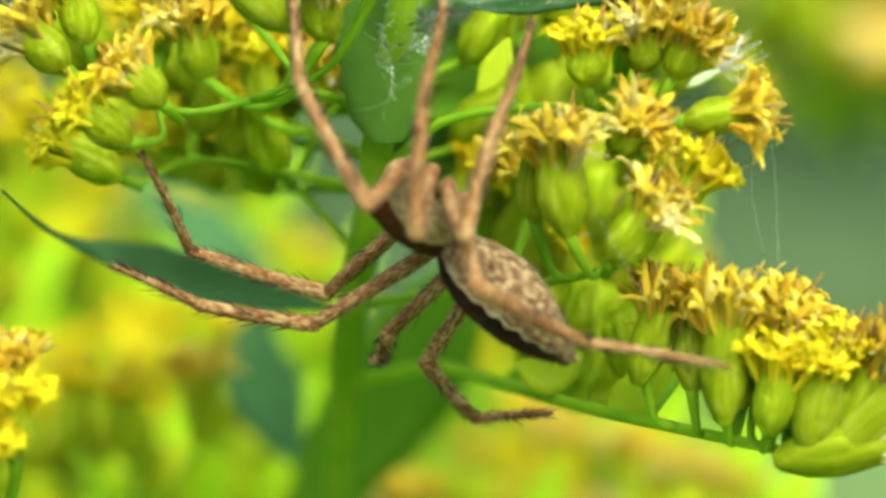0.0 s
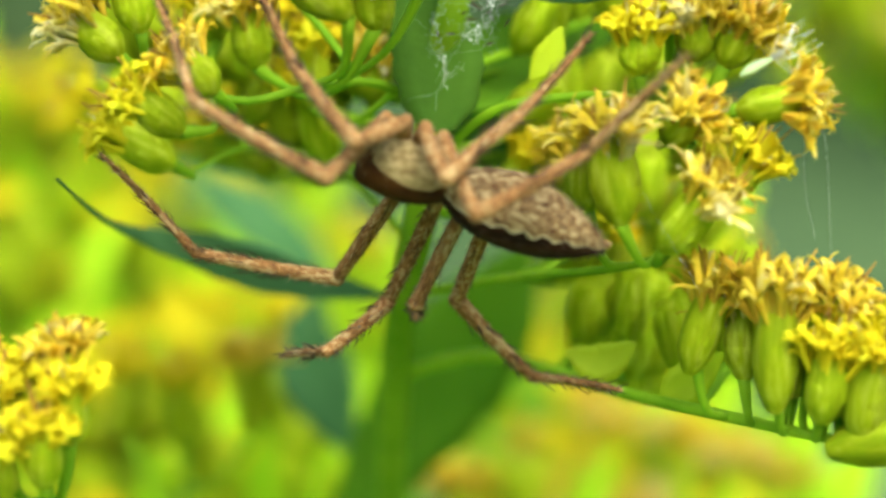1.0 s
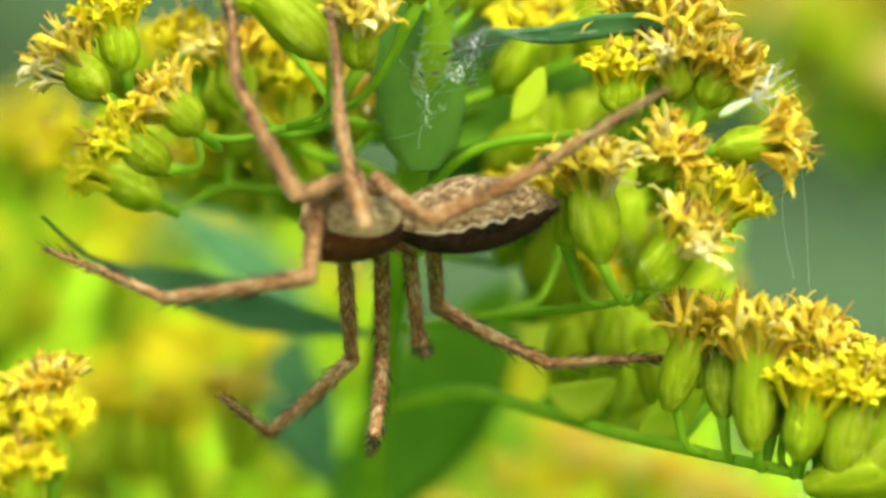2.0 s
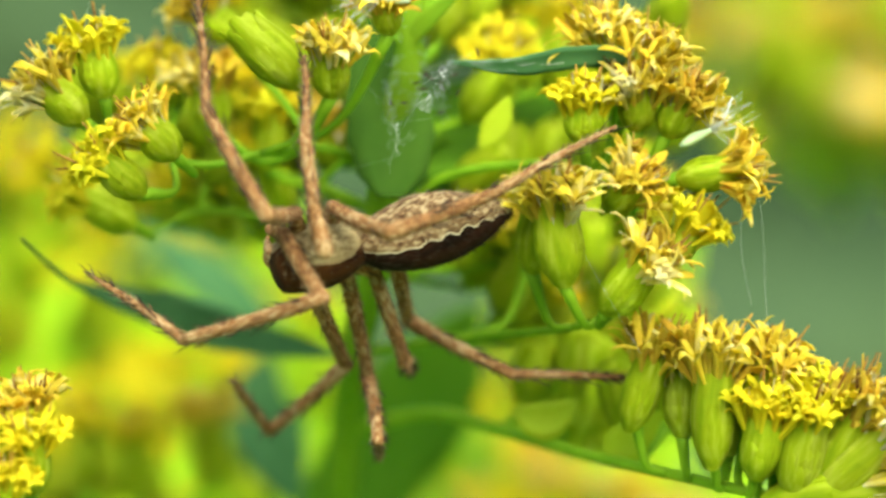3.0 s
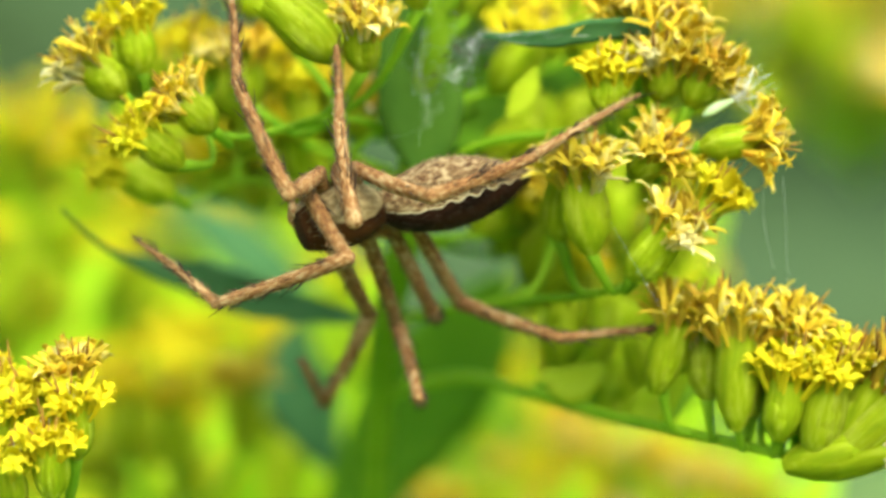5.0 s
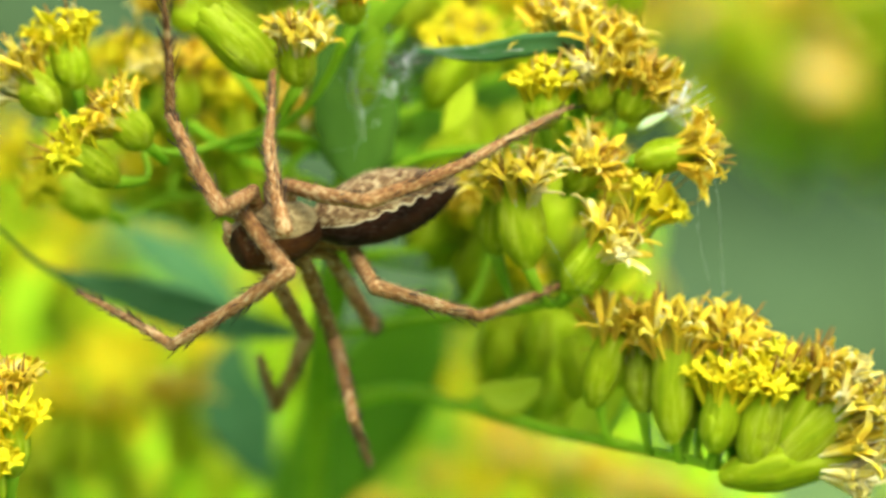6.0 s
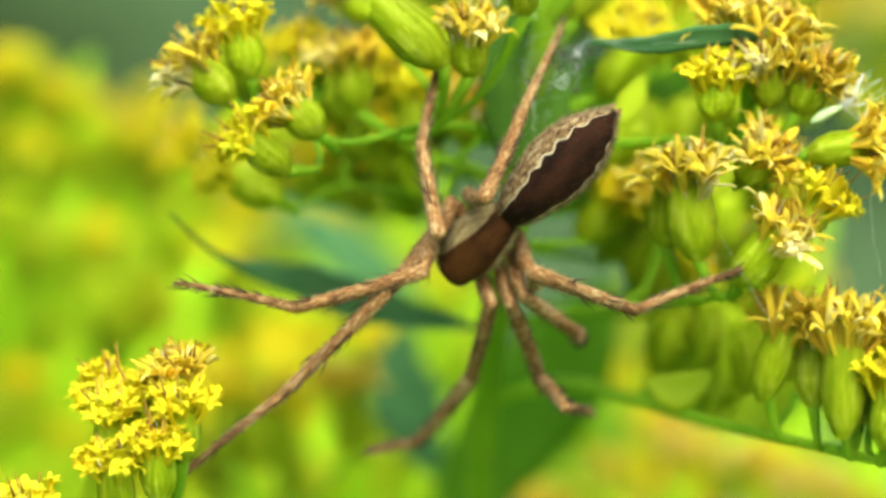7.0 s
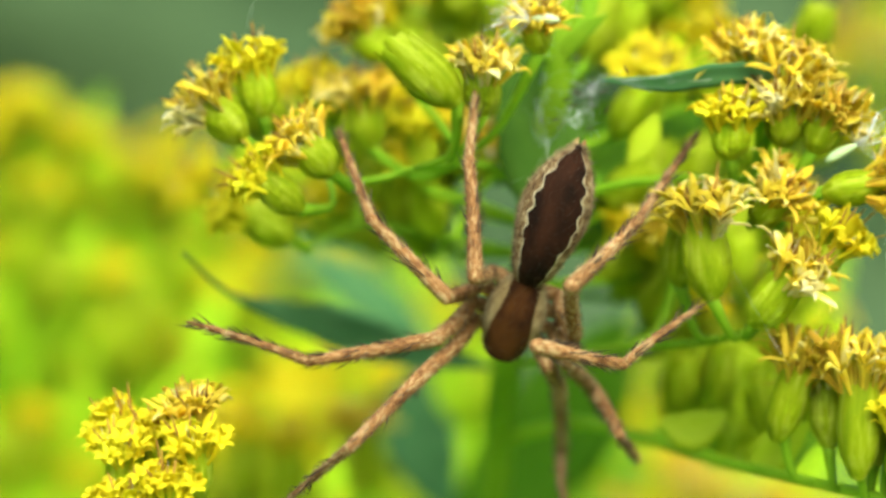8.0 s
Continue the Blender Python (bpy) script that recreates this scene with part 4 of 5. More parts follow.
def cobweb():
    """Fine torn strands with bits of debris, spread from the tip of the narrow leaf over the hanging leaf."""
    rnd = random.Random(91)
    web = thing("cobweb", "torn whitish cobweb with dark debris between leaf and stem", "cobweb")
    strands, knots = Shape(), Shape()

    def strand(a, b, sag, thick):
        mid = (a + b) / 2 + Vector((rnd.uniform(-0.2, 0.2), 0, -sag))
        strands.tube(curve_through([at(*a), at(*mid), at(*b)], 8), [thick * MM] * 8, 3, 0, False)

    chain = curve_through([Vector((-3.6, -1.4, 12.3)), Vector((-4.0, -0.6, 11.5)), Vector((-4.6, 0.0, 10.5)), Vector((-5.0, 0.3, 10.0)), Vector((-5.5, 0.4, 10.6))], 26)
    rib = curve_through([Vector((-7.2, 1.4, 11.0)), Vector((-6.9, 1.0, 9.7)), Vector((-6.6, 0.8, 8.6)), Vector((-6.5, 0.4, 7.2))], 26)
    for line, wide, count in ((chain, 0.26, 2), (rib, 0.07, 1)):
        for p, q in zip(line, line[1:]):
            for _ in range(count):
                strand(p + Vector((rnd.gauss(0, wide), rnd.uniform(-0.3, 0.1), rnd.gauss(0, wide))), q + Vector((rnd.gauss(0, wide), rnd.uniform(-0.3, 0.1), rnd.gauss(0, wide))), 0.02, rnd.uniform(0.004, 0.009))
            if rnd.random() < 0.35:
                c = p + Vector((rnd.gauss(0, wide), -0.2, rnd.gauss(0, wide)))
                r = rnd.uniform(0.03, 0.08)
                knots.ball(at(*c), (r * MM * rnd.uniform(0.7, 1.6), r * MM, r * MM * rnd.uniform(0.7, 1.6)), 4, 6)
    for _ in range(46):
        a = rnd.choice(chain + chain + rib) + Vector((rnd.gauss(0, 0.3), rnd.uniform(-0.4, 0), rnd.gauss(0, 0.3)))
        b = a + Vector((rnd.gauss(0, 1.3), rnd.uniform(-0.5, 0.3), rnd.gauss(-0.1, 0.7)))
        strand(a, b, rnd.uniform(0, 0.25), rnd.uniform(0.002, 0.004))
    for _ in range(26):
        a = Vector((rnd.uniform(-3.4, 2.2), -1.7, rnd.uniform(11.7, 12.4)))
        strand(a, a + Vector((rnd.uniform(0.3, 1.2), 0, rnd.uniform(-0.25, 0.25))), 0.03, rnd.uniform(0.004, 0.008))
    tagged(part("strand", strands.mesh("strand", M_SILK), web), kind="stuff")
    tagged(part("silk_knot", knots.mesh("silk_knot", M_SILK), web, "small white silk knots"), kind="stuff")
    for _ in range(14):
        c = rnd.choice(chain) + Vector((rnd.gauss(0.2, 0.8), rnd.uniform(-0.2, 0.4), rnd.gauss(0.3, 0.7)))
        way = Vector((rnd.uniform(-1, 1), 0, rnd.uniform(-0.8, 0.8))).normalized() * rnd.uniform(0.12, 0.35)
        bit = Shape()
        bit.tube([at(*(c - way)), at(*c), at(*(c + way))], [0.02 * MM, 0.07 * MM, 0.02 * MM], 5)
        part("debris", bit.mesh("debris", M_DARK), web, "dark speck of debris")


cobweb()


def motions():
    """The spider climbs and turns on its threads; its body and the joints of its legs at each time, in millimetres."""
    steps = []

    def step(t, foot, ahead, back, *legs):
        steps.append((t, foot, ahead, back, legs))

    step(0.0, (-3.84, -3.59, -0.79), (-0.76, -0.04, 0.65), (-0.61, -0.31, -0.73),
         (-7.3, -9.8, 1.5, -11.0, -6.1, 7.9, -12.0, -2.7, 15.5),
         (-4.9, -9.1, 0.1, -4.5, -8.4, 7.3, -3.3, -6.1, 13.7),
         (-2.5, -9.1, -0.0, -0.9, -7.6, 5.6, 0.9, -4.2, 11.0),
         (-1.9, -9.1, -2.6, 3.6, -5.8, -5.5, 10.6, -8.2, -6.6),
         (-10.4, 4.8, -3.2, -17.9, 4.0, -0.8, -19.8, -1.1, 4.4),
         (-10.9, 1.4, -4.8, -17.0, 0.6, -3.7, -21.6, 0.0, -1.6),
         (-6.9, 3.3, -5.3, -7.5, 8.2, -7.0, -7.8, 2.2, -6.8),
         (-4.9, 4.1, -7.0, -2.3, 10.0, -10.5, 2.0, 3.0, -9.7))
    step(0.2, (-3.95, -3.91, 1.03), (-0.81, -0.20, 0.56), (-0.51, -0.25, -0.82),
         (-7.0, -10.7, 2.1, -10.8, -6.3, 7.9, -11.2, -6.6, 16.3),
         (-5.2, -8.6, 0.4, -4.7, -7.2, 7.5, -3.3, -3.4, 13.1),
         (-2.0, -9.1, 1.0, -1.2, -5.2, 5.5, 1.5, -1.1, 10.0),
         (-2.1, -9.8, -0.7, 3.3, -7.9, -4.8, 10.6, -8.6, -6.3),
         (-9.6, 4.5, -1.9, -16.8, 4.1, 1.3, -17.8, 0.8, 8.0),
         (-9.5, 3.3, -3.5, -14.2, -0.9, -3.4, -15.3, 2.5, 0.2),
         (-7.7, 1.7, -3.5, -7.3, 6.2, -6.0, -6.7, 0.3, -5.7),
         (-5.7, 3.8, -4.4, -2.9, 9.3, -8.3, 1.3, 2.6, -6.0))
    step(0.3, (-4.73, -3.68, 1.17), (-0.83, -0.09, 0.55), (-0.51, -0.26, -0.82),
         (-7.8, -9.9, 2.1, -11.0, -4.9, 7.7, -11.5, -6.0, 16.0),
         (-5.9, -8.4, 0.8, -5.0, -5.4, 7.3, -3.3, -1.5, 12.9),
         (-4.0, -8.8, 1.1, -1.7, -4.5, 4.6, 1.4, -2.2, 10.0),
         (-2.4, -9.4, -0.4, 3.2, -9.7, -4.7, 10.5, -10.4, -6.2),
         (-10.2, 5.1, -1.9, -17.5, 3.2, 0.5, -19.9, 1.2, 7.4),
         (-10.7, 2.7, -3.4, -15.8, -1.0, -3.5, -18.2, 3.3, -2.2),
         (-8.4, 1.9, -3.3, -7.6, 6.1, -6.2, -6.7, 0.2, -5.9),
         (-6.7, 4.3, -3.5, -5.7, 9.3, -8.7, -2.5, 2.0, -6.6))
    step(0.5, (-5.25, -3.59, 1.16), (-0.84, -0.04, 0.54), (-0.51, -0.26, -0.82),
         (-8.0, -9.7, 1.9, -11.4, -5.8, 8.4, -11.7, -3.5, 16.4),
         (-6.7, -10.4, 4.9, -8.8, -7.5, 11.1, -10.3, -5.3, 17.5),
         (-4.4, -8.6, 1.1, -1.9, -4.2, 4.4, 1.4, -2.7, 10.0),
         (-2.3, -8.7, -0.6, 3.6, -9.0, -4.5, 10.9, -9.7, -5.9),
         (-14.2, 1.6, -0.9, -21.6, 0.5, 1.5, -27.3, 3.5, 5.5),
         (-11.3, 1.6, -3.8, -16.8, 0.2, -6.4, -21.9, 0.1, -7.0),
         (-8.4, 2.1, -3.7, -8.0, 6.0, -7.1, -7.4, 0.0, -7.0),
         (-6.5, 4.4, -3.9, -4.1, 9.9, -8.1, -1.7, 2.6, -5.1))
    step(0.6, (-5.41, -3.59, 1.22), (-0.84, -0.04, 0.53), (-0.51, -0.26, -0.82),
         (-8.7, -9.3, 1.7, -11.6, -4.9, 8.0, -11.9, -2.0, 15.9),
         (-7.3, -10.4, 4.8, -9.2, -5.6, 9.8, -10.5, -6.0, 16.7),
         (-4.7, -8.3, 0.9, -1.6, -4.8, 4.8, 1.4, -2.0, 10.0),
         (-2.3, -7.3, -1.3, 3.8, -7.6, -4.9, 11.2, -8.4, -6.1),
         (-12.5, 3.6, -2.2, -20.0, 2.1, -0.4, -25.8, 2.2, 4.5),
         (-10.7, 2.0, -4.4, -15.8, 0.2, -7.6, -20.8, 0.3, -8.2),
         (-8.1, 1.6, -4.2, -8.8, 6.2, -6.5, -8.6, 0.2, -6.5),
         (-6.0, 3.5, -5.1, -3.1, 8.6, -9.5, 1.4, 1.7, -9.2))
    step(0.8, (-6.15, -3.59, 1.82), (-0.89, -0.04, 0.45), (-0.42, -0.31, -0.85),
         (-12.4, -9.3, 6.1, -17.9, -5.1, 10.6, -21.3, 0.1, 16.2),
         (-9.2, -9.7, 7.4, -12.3, -4.6, 11.4, -14.6, -2.0, 17.4),
         (-6.0, -8.4, 1.7, -2.4, -5.2, 5.3, 1.1, -1.8, 9.9),
         (-4.4, -8.2, -0.4, 1.5, -4.3, -0.5, 6.2, -10.0, 1.0),
         (-12.4, 4.5, -2.1, -19.9, 2.8, -0.4, -25.4, 1.6, 4.6),
         (-10.6, 2.9, -4.3, -13.3, -2.3, -6.4, -16.1, 1.9, -6.9),
         (-8.5, -0.5, -4.2, -9.1, 4.6, -4.6, -8.8, -1.3, -4.7),
         (-6.2, 4.1, -4.3, -2.0, 8.1, -8.8, 3.0, 1.5, -8.7))
    step(0.9, (-6.21, -3.59, 1.77), (-0.93, -0.04, 0.37), (-0.33, -0.34, -0.88),
         (-12.4, -9.3, 4.3, -18.8, -6.9, 8.9, -21.2, -1.8, 15.1),
         (-10.6, -9.3, 6.3, -13.9, -4.9, 11.0, -16.3, -2.2, 16.9),
         (-6.3, -8.7, 2.0, -2.8, -5.2, 5.5, 1.3, -2.4, 9.9),
         (-3.9, -8.5, 0.2, 1.4, -5.5, 3.8, 6.1, -9.3, 8.3),
         (-12.4, 4.7, -2.4, -20.0, 3.2, -0.7, -25.3, 1.5, 4.4),
         (-10.2, 2.3, -5.0, -12.8, -3.2, -6.7, -15.6, 1.1, -6.9),
         (-8.3, 2.5, -3.8, -8.8, 7.6, -4.6, -8.6, 1.6, -4.8),
         (-6.2, 3.9, -4.4, -1.9, 8.0, -8.7, 3.0, 1.3, -8.6))
    step(1.0, (-6.43, -3.59, 1.54), (-0.95, -0.04, 0.32), (-0.28, -0.37, -0.88),
         (-12.0, -8.9, 2.3, -18.9, -7.1, 6.2, -21.8, -2.2, 12.4),
         (-10.5, -9.4, 4.1, -14.1, -4.6, 8.2, -17.1, -1.7, 13.7),
         (-6.0, -8.7, 2.3, -2.5, -5.1, 5.5, 1.3, -1.9, 10.0),
         (-4.5, -9.0, 0.5, 1.1, -6.1, 3.7, 6.0, -9.4, 8.4),
         (-12.7, 4.5, -3.0, -20.4, 3.3, -1.6, -25.3, 1.5, 3.8),
         (-9.9, 4.6, -4.3, -12.8, -0.3, -6.8, -15.8, 3.8, -7.3),
         (-8.2, 2.3, -4.3, -8.5, 7.5, -4.8, -8.2, 1.5, -5.1),
         (-6.1, 4.5, -4.2, -2.0, 8.6, -8.7, 2.9, 2.0, -9.0))
    step(1.1, (-7.19, -3.83, 1.58), (-0.97, -0.17, 0.18), (-0.10, -0.42, -0.90),
         (-12.2, -9.0, 0.8, -19.1, -7.5, 5.1, -21.8, -3.2, 11.8),
         (-11.4, -9.8, 3.4, -15.6, -6.7, 8.5, -17.2, -2.6, 13.8),
         (-6.8, -9.5, 3.1, -2.9, -5.9, 5.9, 1.3, -3.1, 10.2),
         (-5.3, -9.6, 1.1, 0.4, -6.7, 4.2, 5.6, -10.0, 8.4),
         (-10.7, 5.3, -3.3, -17.1, 4.6, -7.9, -22.9, 0.1, -6.3),
         (-9.7, 4.3, -4.9, -11.2, 3.4, -10.9, -12.6, 7.5, -13.6),
         (-8.0, 3.1, -4.3, -8.4, 8.2, -4.9, -8.1, 2.2, -5.1),
         (-7.6, 4.8, -3.4, -2.8, 7.4, -8.2, 3.0, 1.6, -7.3))
    step(1.2, (-7.07, -4.24, 1.38), (-0.93, -0.37, 0.08), (0.09, -0.44, -0.90),
         (-11.8, -9.5, -0.2, -19.1, -5.9, 1.2, -23.4, -0.7, 6.2),
         (-12.0, -10.4, 3.6, -15.9, -7.0, 8.6, -17.3, -3.7, 14.5),
         (-8.6, -10.5, 3.4, -10.0, -7.0, 8.1, -10.9, -3.5, 13.6),
         (-5.3, -10.4, 1.6, 0.2, -7.2, 4.7, 5.4, -11.2, 8.3),
         (-11.2, 4.0, -4.1, -17.4, 5.8, -8.7, -20.4, -0.9, -7.0),
         (-10.0, 4.3, -4.8, -10.8, 0.3, -9.6, -11.8, 4.8, -11.8),
         (-7.7, 2.7, -4.7, -7.9, 7.9, -4.8, -7.6, 1.9, -5.1),
         (-8.3, 5.3, -2.5, -3.6, 8.1, -7.4, 1.8, 2.7, -4.3))
    step(1.5, (-7.46, -4.19, 1.17), (-0.94, -0.35, -0.06), (0.23, -0.47, -0.85),
         (-11.6, -9.7, -0.8, -19.6, -8.1, -2.1, -26.4, -4.1, 0.6),
         (-12.4, -10.6, 3.4, -15.6, -9.5, 9.8, -16.9, -6.7, 16.0),
         (-9.1, -9.7, 1.6, -10.7, -8.0, 7.2, -11.4, -4.7, 12.9),
         (-5.8, -10.3, 1.7, -0.5, -6.5, 4.5, 5.5, -8.6, 8.4),
         (-12.8, 3.0, -5.8, -17.9, 6.4, -10.7, -19.7, -0.9, -10.8),
         (-9.9, 5.1, -4.6, -10.2, 1.6, -9.8, -10.9, 6.4, -11.3),
         (-7.6, 3.4, -4.5, -7.7, 8.5, -5.4, -7.4, 2.6, -5.5),
         (-7.8, 5.3, -3.1, -3.1, 7.9, -8.1, 2.5, 2.9, -4.7))
    step(1.7, (-7.74, -4.12, 1.49), (-0.94, -0.31, -0.12), (0.26, -0.47, -0.84),
         (-12.0, -9.6, -0.7, -19.7, -6.9, -1.9, -26.6, -2.9, 0.6),
         (-12.5, -10.5, 3.3, -15.9, -8.1, 9.3, -17.0, -4.7, 15.2),
         (-9.1, -9.5, 1.7, -10.6, -7.3, 7.1, -11.4, -4.5, 13.1),
         (-5.8, -9.9, 1.9, -0.1, -6.8, 4.8, 5.6, -10.1, 8.4),
         (-11.6, 3.4, -5.7, -16.6, 7.6, -10.2, -18.6, 0.4, -9.1),
         (-9.7, 4.5, -5.2, -9.9, -0.2, -9.3, -10.5, 4.6, -10.9),
         (-7.5, 3.3, -4.3, -7.6, 8.4, -5.1, -7.1, 2.5, -5.2),
         (-6.4, 5.6, -2.6, -0.0, 3.9, -5.8, 8.2, 3.0, -5.3))
    step(2.8, (-7.83, -4.37, 1.65), (-0.87, -0.43, -0.25), (0.44, -0.45, -0.77),
         (-11.5, -10.4, -1.0, -19.3, -8.1, -2.1, -26.3, -4.3, 0.4),
         (-12.4, -11.2, 3.3, -15.9, -9.1, 9.3, -16.6, -6.4, 15.6),
         (-9.9, -10.3, 2.2, -10.7, -9.8, 8.1, -11.3, -5.0, 12.7),
         (-6.2, -10.4, 2.4, -0.5, -7.3, 5.2, 5.5, -4.5, 8.7),
         (-9.7, 4.3, -4.2, -14.6, 8.3, -8.9, -16.2, 2.4, -4.5),
         (-8.3, 3.7, -5.6, -7.6, -1.6, -8.9, -7.9, 3.2, -10.5),
         (-6.1, 2.6, -4.3, -6.1, 7.8, -4.8, -5.8, 1.8, -4.9),
         (-6.0, 5.6, -2.3, -0.0, 2.5, -5.3, 8.2, 2.2, -5.1))
    step(3.0, (-8.25, -4.13, 1.59), (-0.91, -0.31, -0.29), (0.41, -0.47, -0.78),
         (-9.9, -9.4, -0.7, -17.5, -6.9, -3.0, -23.4, -2.1, 0.5),
         (-12.7, -10.9, 3.5, -16.2, -8.1, 9.2, -17.1, -5.3, 15.5),
         (-9.8, -9.7, 1.7, -10.9, -8.9, 7.6, -11.4, -4.2, 12.3),
         (-6.4, -10.0, 2.7, -0.9, -6.2, 5.0, 5.4, -4.3, 8.6),
         (-9.6, 4.7, -4.6, -14.4, 9.4, -8.7, -15.9, 2.8, -5.4),
         (-8.3, 4.4, -5.3, -7.4, -0.9, -8.6, -7.6, 4.1, -9.9),
         (-6.1, 2.7, -4.3, -6.1, 7.9, -4.8, -5.8, 1.9, -4.9),
         (-6.1, 5.7, -2.0, -0.0, 2.9, -5.0, 8.2, 2.1, -5.2))
    step(3.5, (-8.77, -4.10, 1.77), (-0.91, -0.30, -0.27), (0.40, -0.51, -0.77),
         (-11.8, -9.3, -1.0, -19.8, -7.6, -1.6, -24.5, -1.4, 1.4),
         (-12.7, -10.7, 3.2, -15.9, -8.2, 9.2, -16.8, -5.0, 15.3),
         (-9.8, -9.0, 1.5, -10.8, -7.4, 7.2, -11.5, -3.0, 12.2),
         (-6.3, -9.3, 2.6, -0.5, -6.2, 5.3, 5.5, -3.3, 8.8),
         (-10.4, 4.7, -4.6, -14.4, 10.0, -8.9, -15.5, 3.4, -5.4),
         (-9.0, 5.1, -4.5, -7.6, -0.0, -7.8, -7.6, 4.9, -9.0),
         (-6.8, 3.2, -3.9, -7.0, 8.4, -4.5, -6.6, 2.4, -4.6),
         (-6.2, 5.9, -1.6, -0.1, 3.7, -5.0, 8.1, 2.7, -5.2))
    step(4.0, (-9.51, -4.06, 1.73), (-0.93, -0.28, -0.24), (0.36, -0.51, -0.78),
         (-10.9, -8.5, -0.6, -18.5, -5.9, -2.2, -23.5, -0.2, 1.4),
         (-12.9, -10.6, 3.2, -16.1, -7.8, 9.1, -17.1, -4.7, 15.2),
         (-9.3, -8.4, 1.8, -10.3, -7.9, 7.7, -11.5, -4.1, 13.1),
         (-6.1, -8.3, 2.6, -0.2, -4.9, 4.6, 5.7, -3.3, 8.9),
         (-10.9, 5.0, -4.2, -14.4, 10.6, -8.6, -15.7, 3.9, -5.3),
         (-9.3, 5.5, -4.0, -7.7, 0.5, -7.4, -7.5, 5.5, -8.5),
         (-7.3, 4.0, -3.2, -7.3, 9.1, -3.9, -6.8, 3.2, -3.9),
         (-6.2, 5.6, -1.9, 0.0, 3.1, -4.9, 8.3, 2.9, -5.2))
    step(4.5, (-9.56, -4.12, 2.41), (-0.91, -0.31, -0.28), (0.41, -0.50, -0.76),
         (-10.9, -8.9, 0.1, -18.3, -6.0, -1.8, -23.5, -0.3, 1.6),
         (-13.6, -10.7, 3.3, -16.3, -6.9, 8.9, -17.2, -4.4, 15.3),
         (-10.3, -8.9, 2.2, -10.9, -6.0, 7.4, -11.8, -1.9, 12.5),
         (-6.7, -9.0, 3.4, -1.0, -5.3, 5.5, 5.6, -4.0, 8.8),
         (-10.6, 4.9, -3.3, -14.0, 11.0, -7.0, -14.6, 4.0, -4.3),
         (-9.3, 5.5, -3.2, -7.4, 0.6, -6.7, -7.3, 5.7, -7.6),
         (-7.1, 3.5, -2.8, -7.2, 8.7, -3.3, -6.8, 2.7, -3.3),
         (-6.2, 5.8, -0.8, -0.0, 3.7, -4.1, 8.1, 2.7, -5.2))
    step(4.7, (-8.89, -4.14, 1.98), (-0.91, -0.32, -0.27), (0.40, -0.50, -0.77),
         (-10.6, -9.2, -0.4, -18.1, -6.5, -2.4, -23.3, -1.1, 1.4),
         (-13.3, -10.7, 3.0, -16.3, -8.8, 9.3, -17.2, -5.2, 15.1),
         (-10.0, -9.1, 1.6, -10.9, -6.8, 7.1, -11.7, -2.8, 12.4),
         (-6.0, -9.0, 2.9, -0.5, -5.1, 5.2, 5.5, -2.6, 8.9),
         (-10.2, 5.1, -3.5, -13.4, 9.2, -9.5, -14.4, 2.3, -6.6),
         (-8.7, 5.2, -4.0, -7.1, 0.9, -8.2, -7.0, 5.9, -9.1),
         (-6.4, 3.3, -3.4, -6.4, 8.5, -3.9, -6.1, 2.5, -3.8),
         (-5.5, 5.5, -1.7, 0.3, 2.4, -4.9, 8.5, 2.0, -5.2))
    step(5.8, (-8.73, -4.30, 2.33), (-0.88, -0.40, -0.25), (0.45, -0.53, -0.72),
         (-10.0, -9.3, 0.1, -16.8, -6.5, -3.7, -22.7, -1.1, -1.2),
         (-13.7, -10.7, 3.4, -16.8, -6.5, 8.4, -16.7, -9.5, 14.7),
         (-10.2, -9.3, 2.1, -11.6, -5.7, 6.7, -11.5, -2.3, 12.4),
         (-6.0, -9.3, 3.5, -0.5, -5.6, 5.7, 5.4, -2.1, 8.8),
         (-10.0, 4.0, -4.1, -12.7, 10.8, -7.1, -12.9, 3.8, -4.5),
         (-8.3, 4.3, -4.5, -7.2, -1.1, -7.5, -7.2, 3.9, -8.4),
         (-6.4, 3.3, -3.1, -6.5, 8.5, -3.6, -6.0, 2.5, -3.7),
         (-5.6, -6.3, -1.0, -0.0, -1.9, -2.9, 7.3, 0.7, -0.2))
    step(6.0, (-8.85, -4.29, 2.01), (-0.87, -0.39, -0.30), (0.48, -0.54, -0.69),
         (-10.1, -9.4, -0.2, -16.7, -6.5, -4.2, -22.7, -1.4, -1.3),
         (-13.6, -10.8, 3.1, -16.7, -6.9, 8.4, -16.6, -10.4, 14.4),
         (-10.3, -9.5, 2.0, -11.4, -6.1, 6.9, -11.5, -2.2, 12.3),
         (-6.0, -9.1, 3.5, -0.4, -5.4, 5.8, 5.3, -1.9, 9.0),
         (-10.1, 4.5, -4.0, -12.4, 10.6, -8.5, -12.8, 3.8, -5.2),
         (-8.6, 5.0, -4.1, -7.2, 1.0, -8.7, -6.4, 5.0, -11.7),
         (-6.3, 3.5, -3.2, -6.3, 8.7, -3.5, -6.0, 2.7, -3.6),
         (-5.6, -6.4, -1.1, 0.1, -2.1, -2.8, 7.4, 0.8, -0.2))
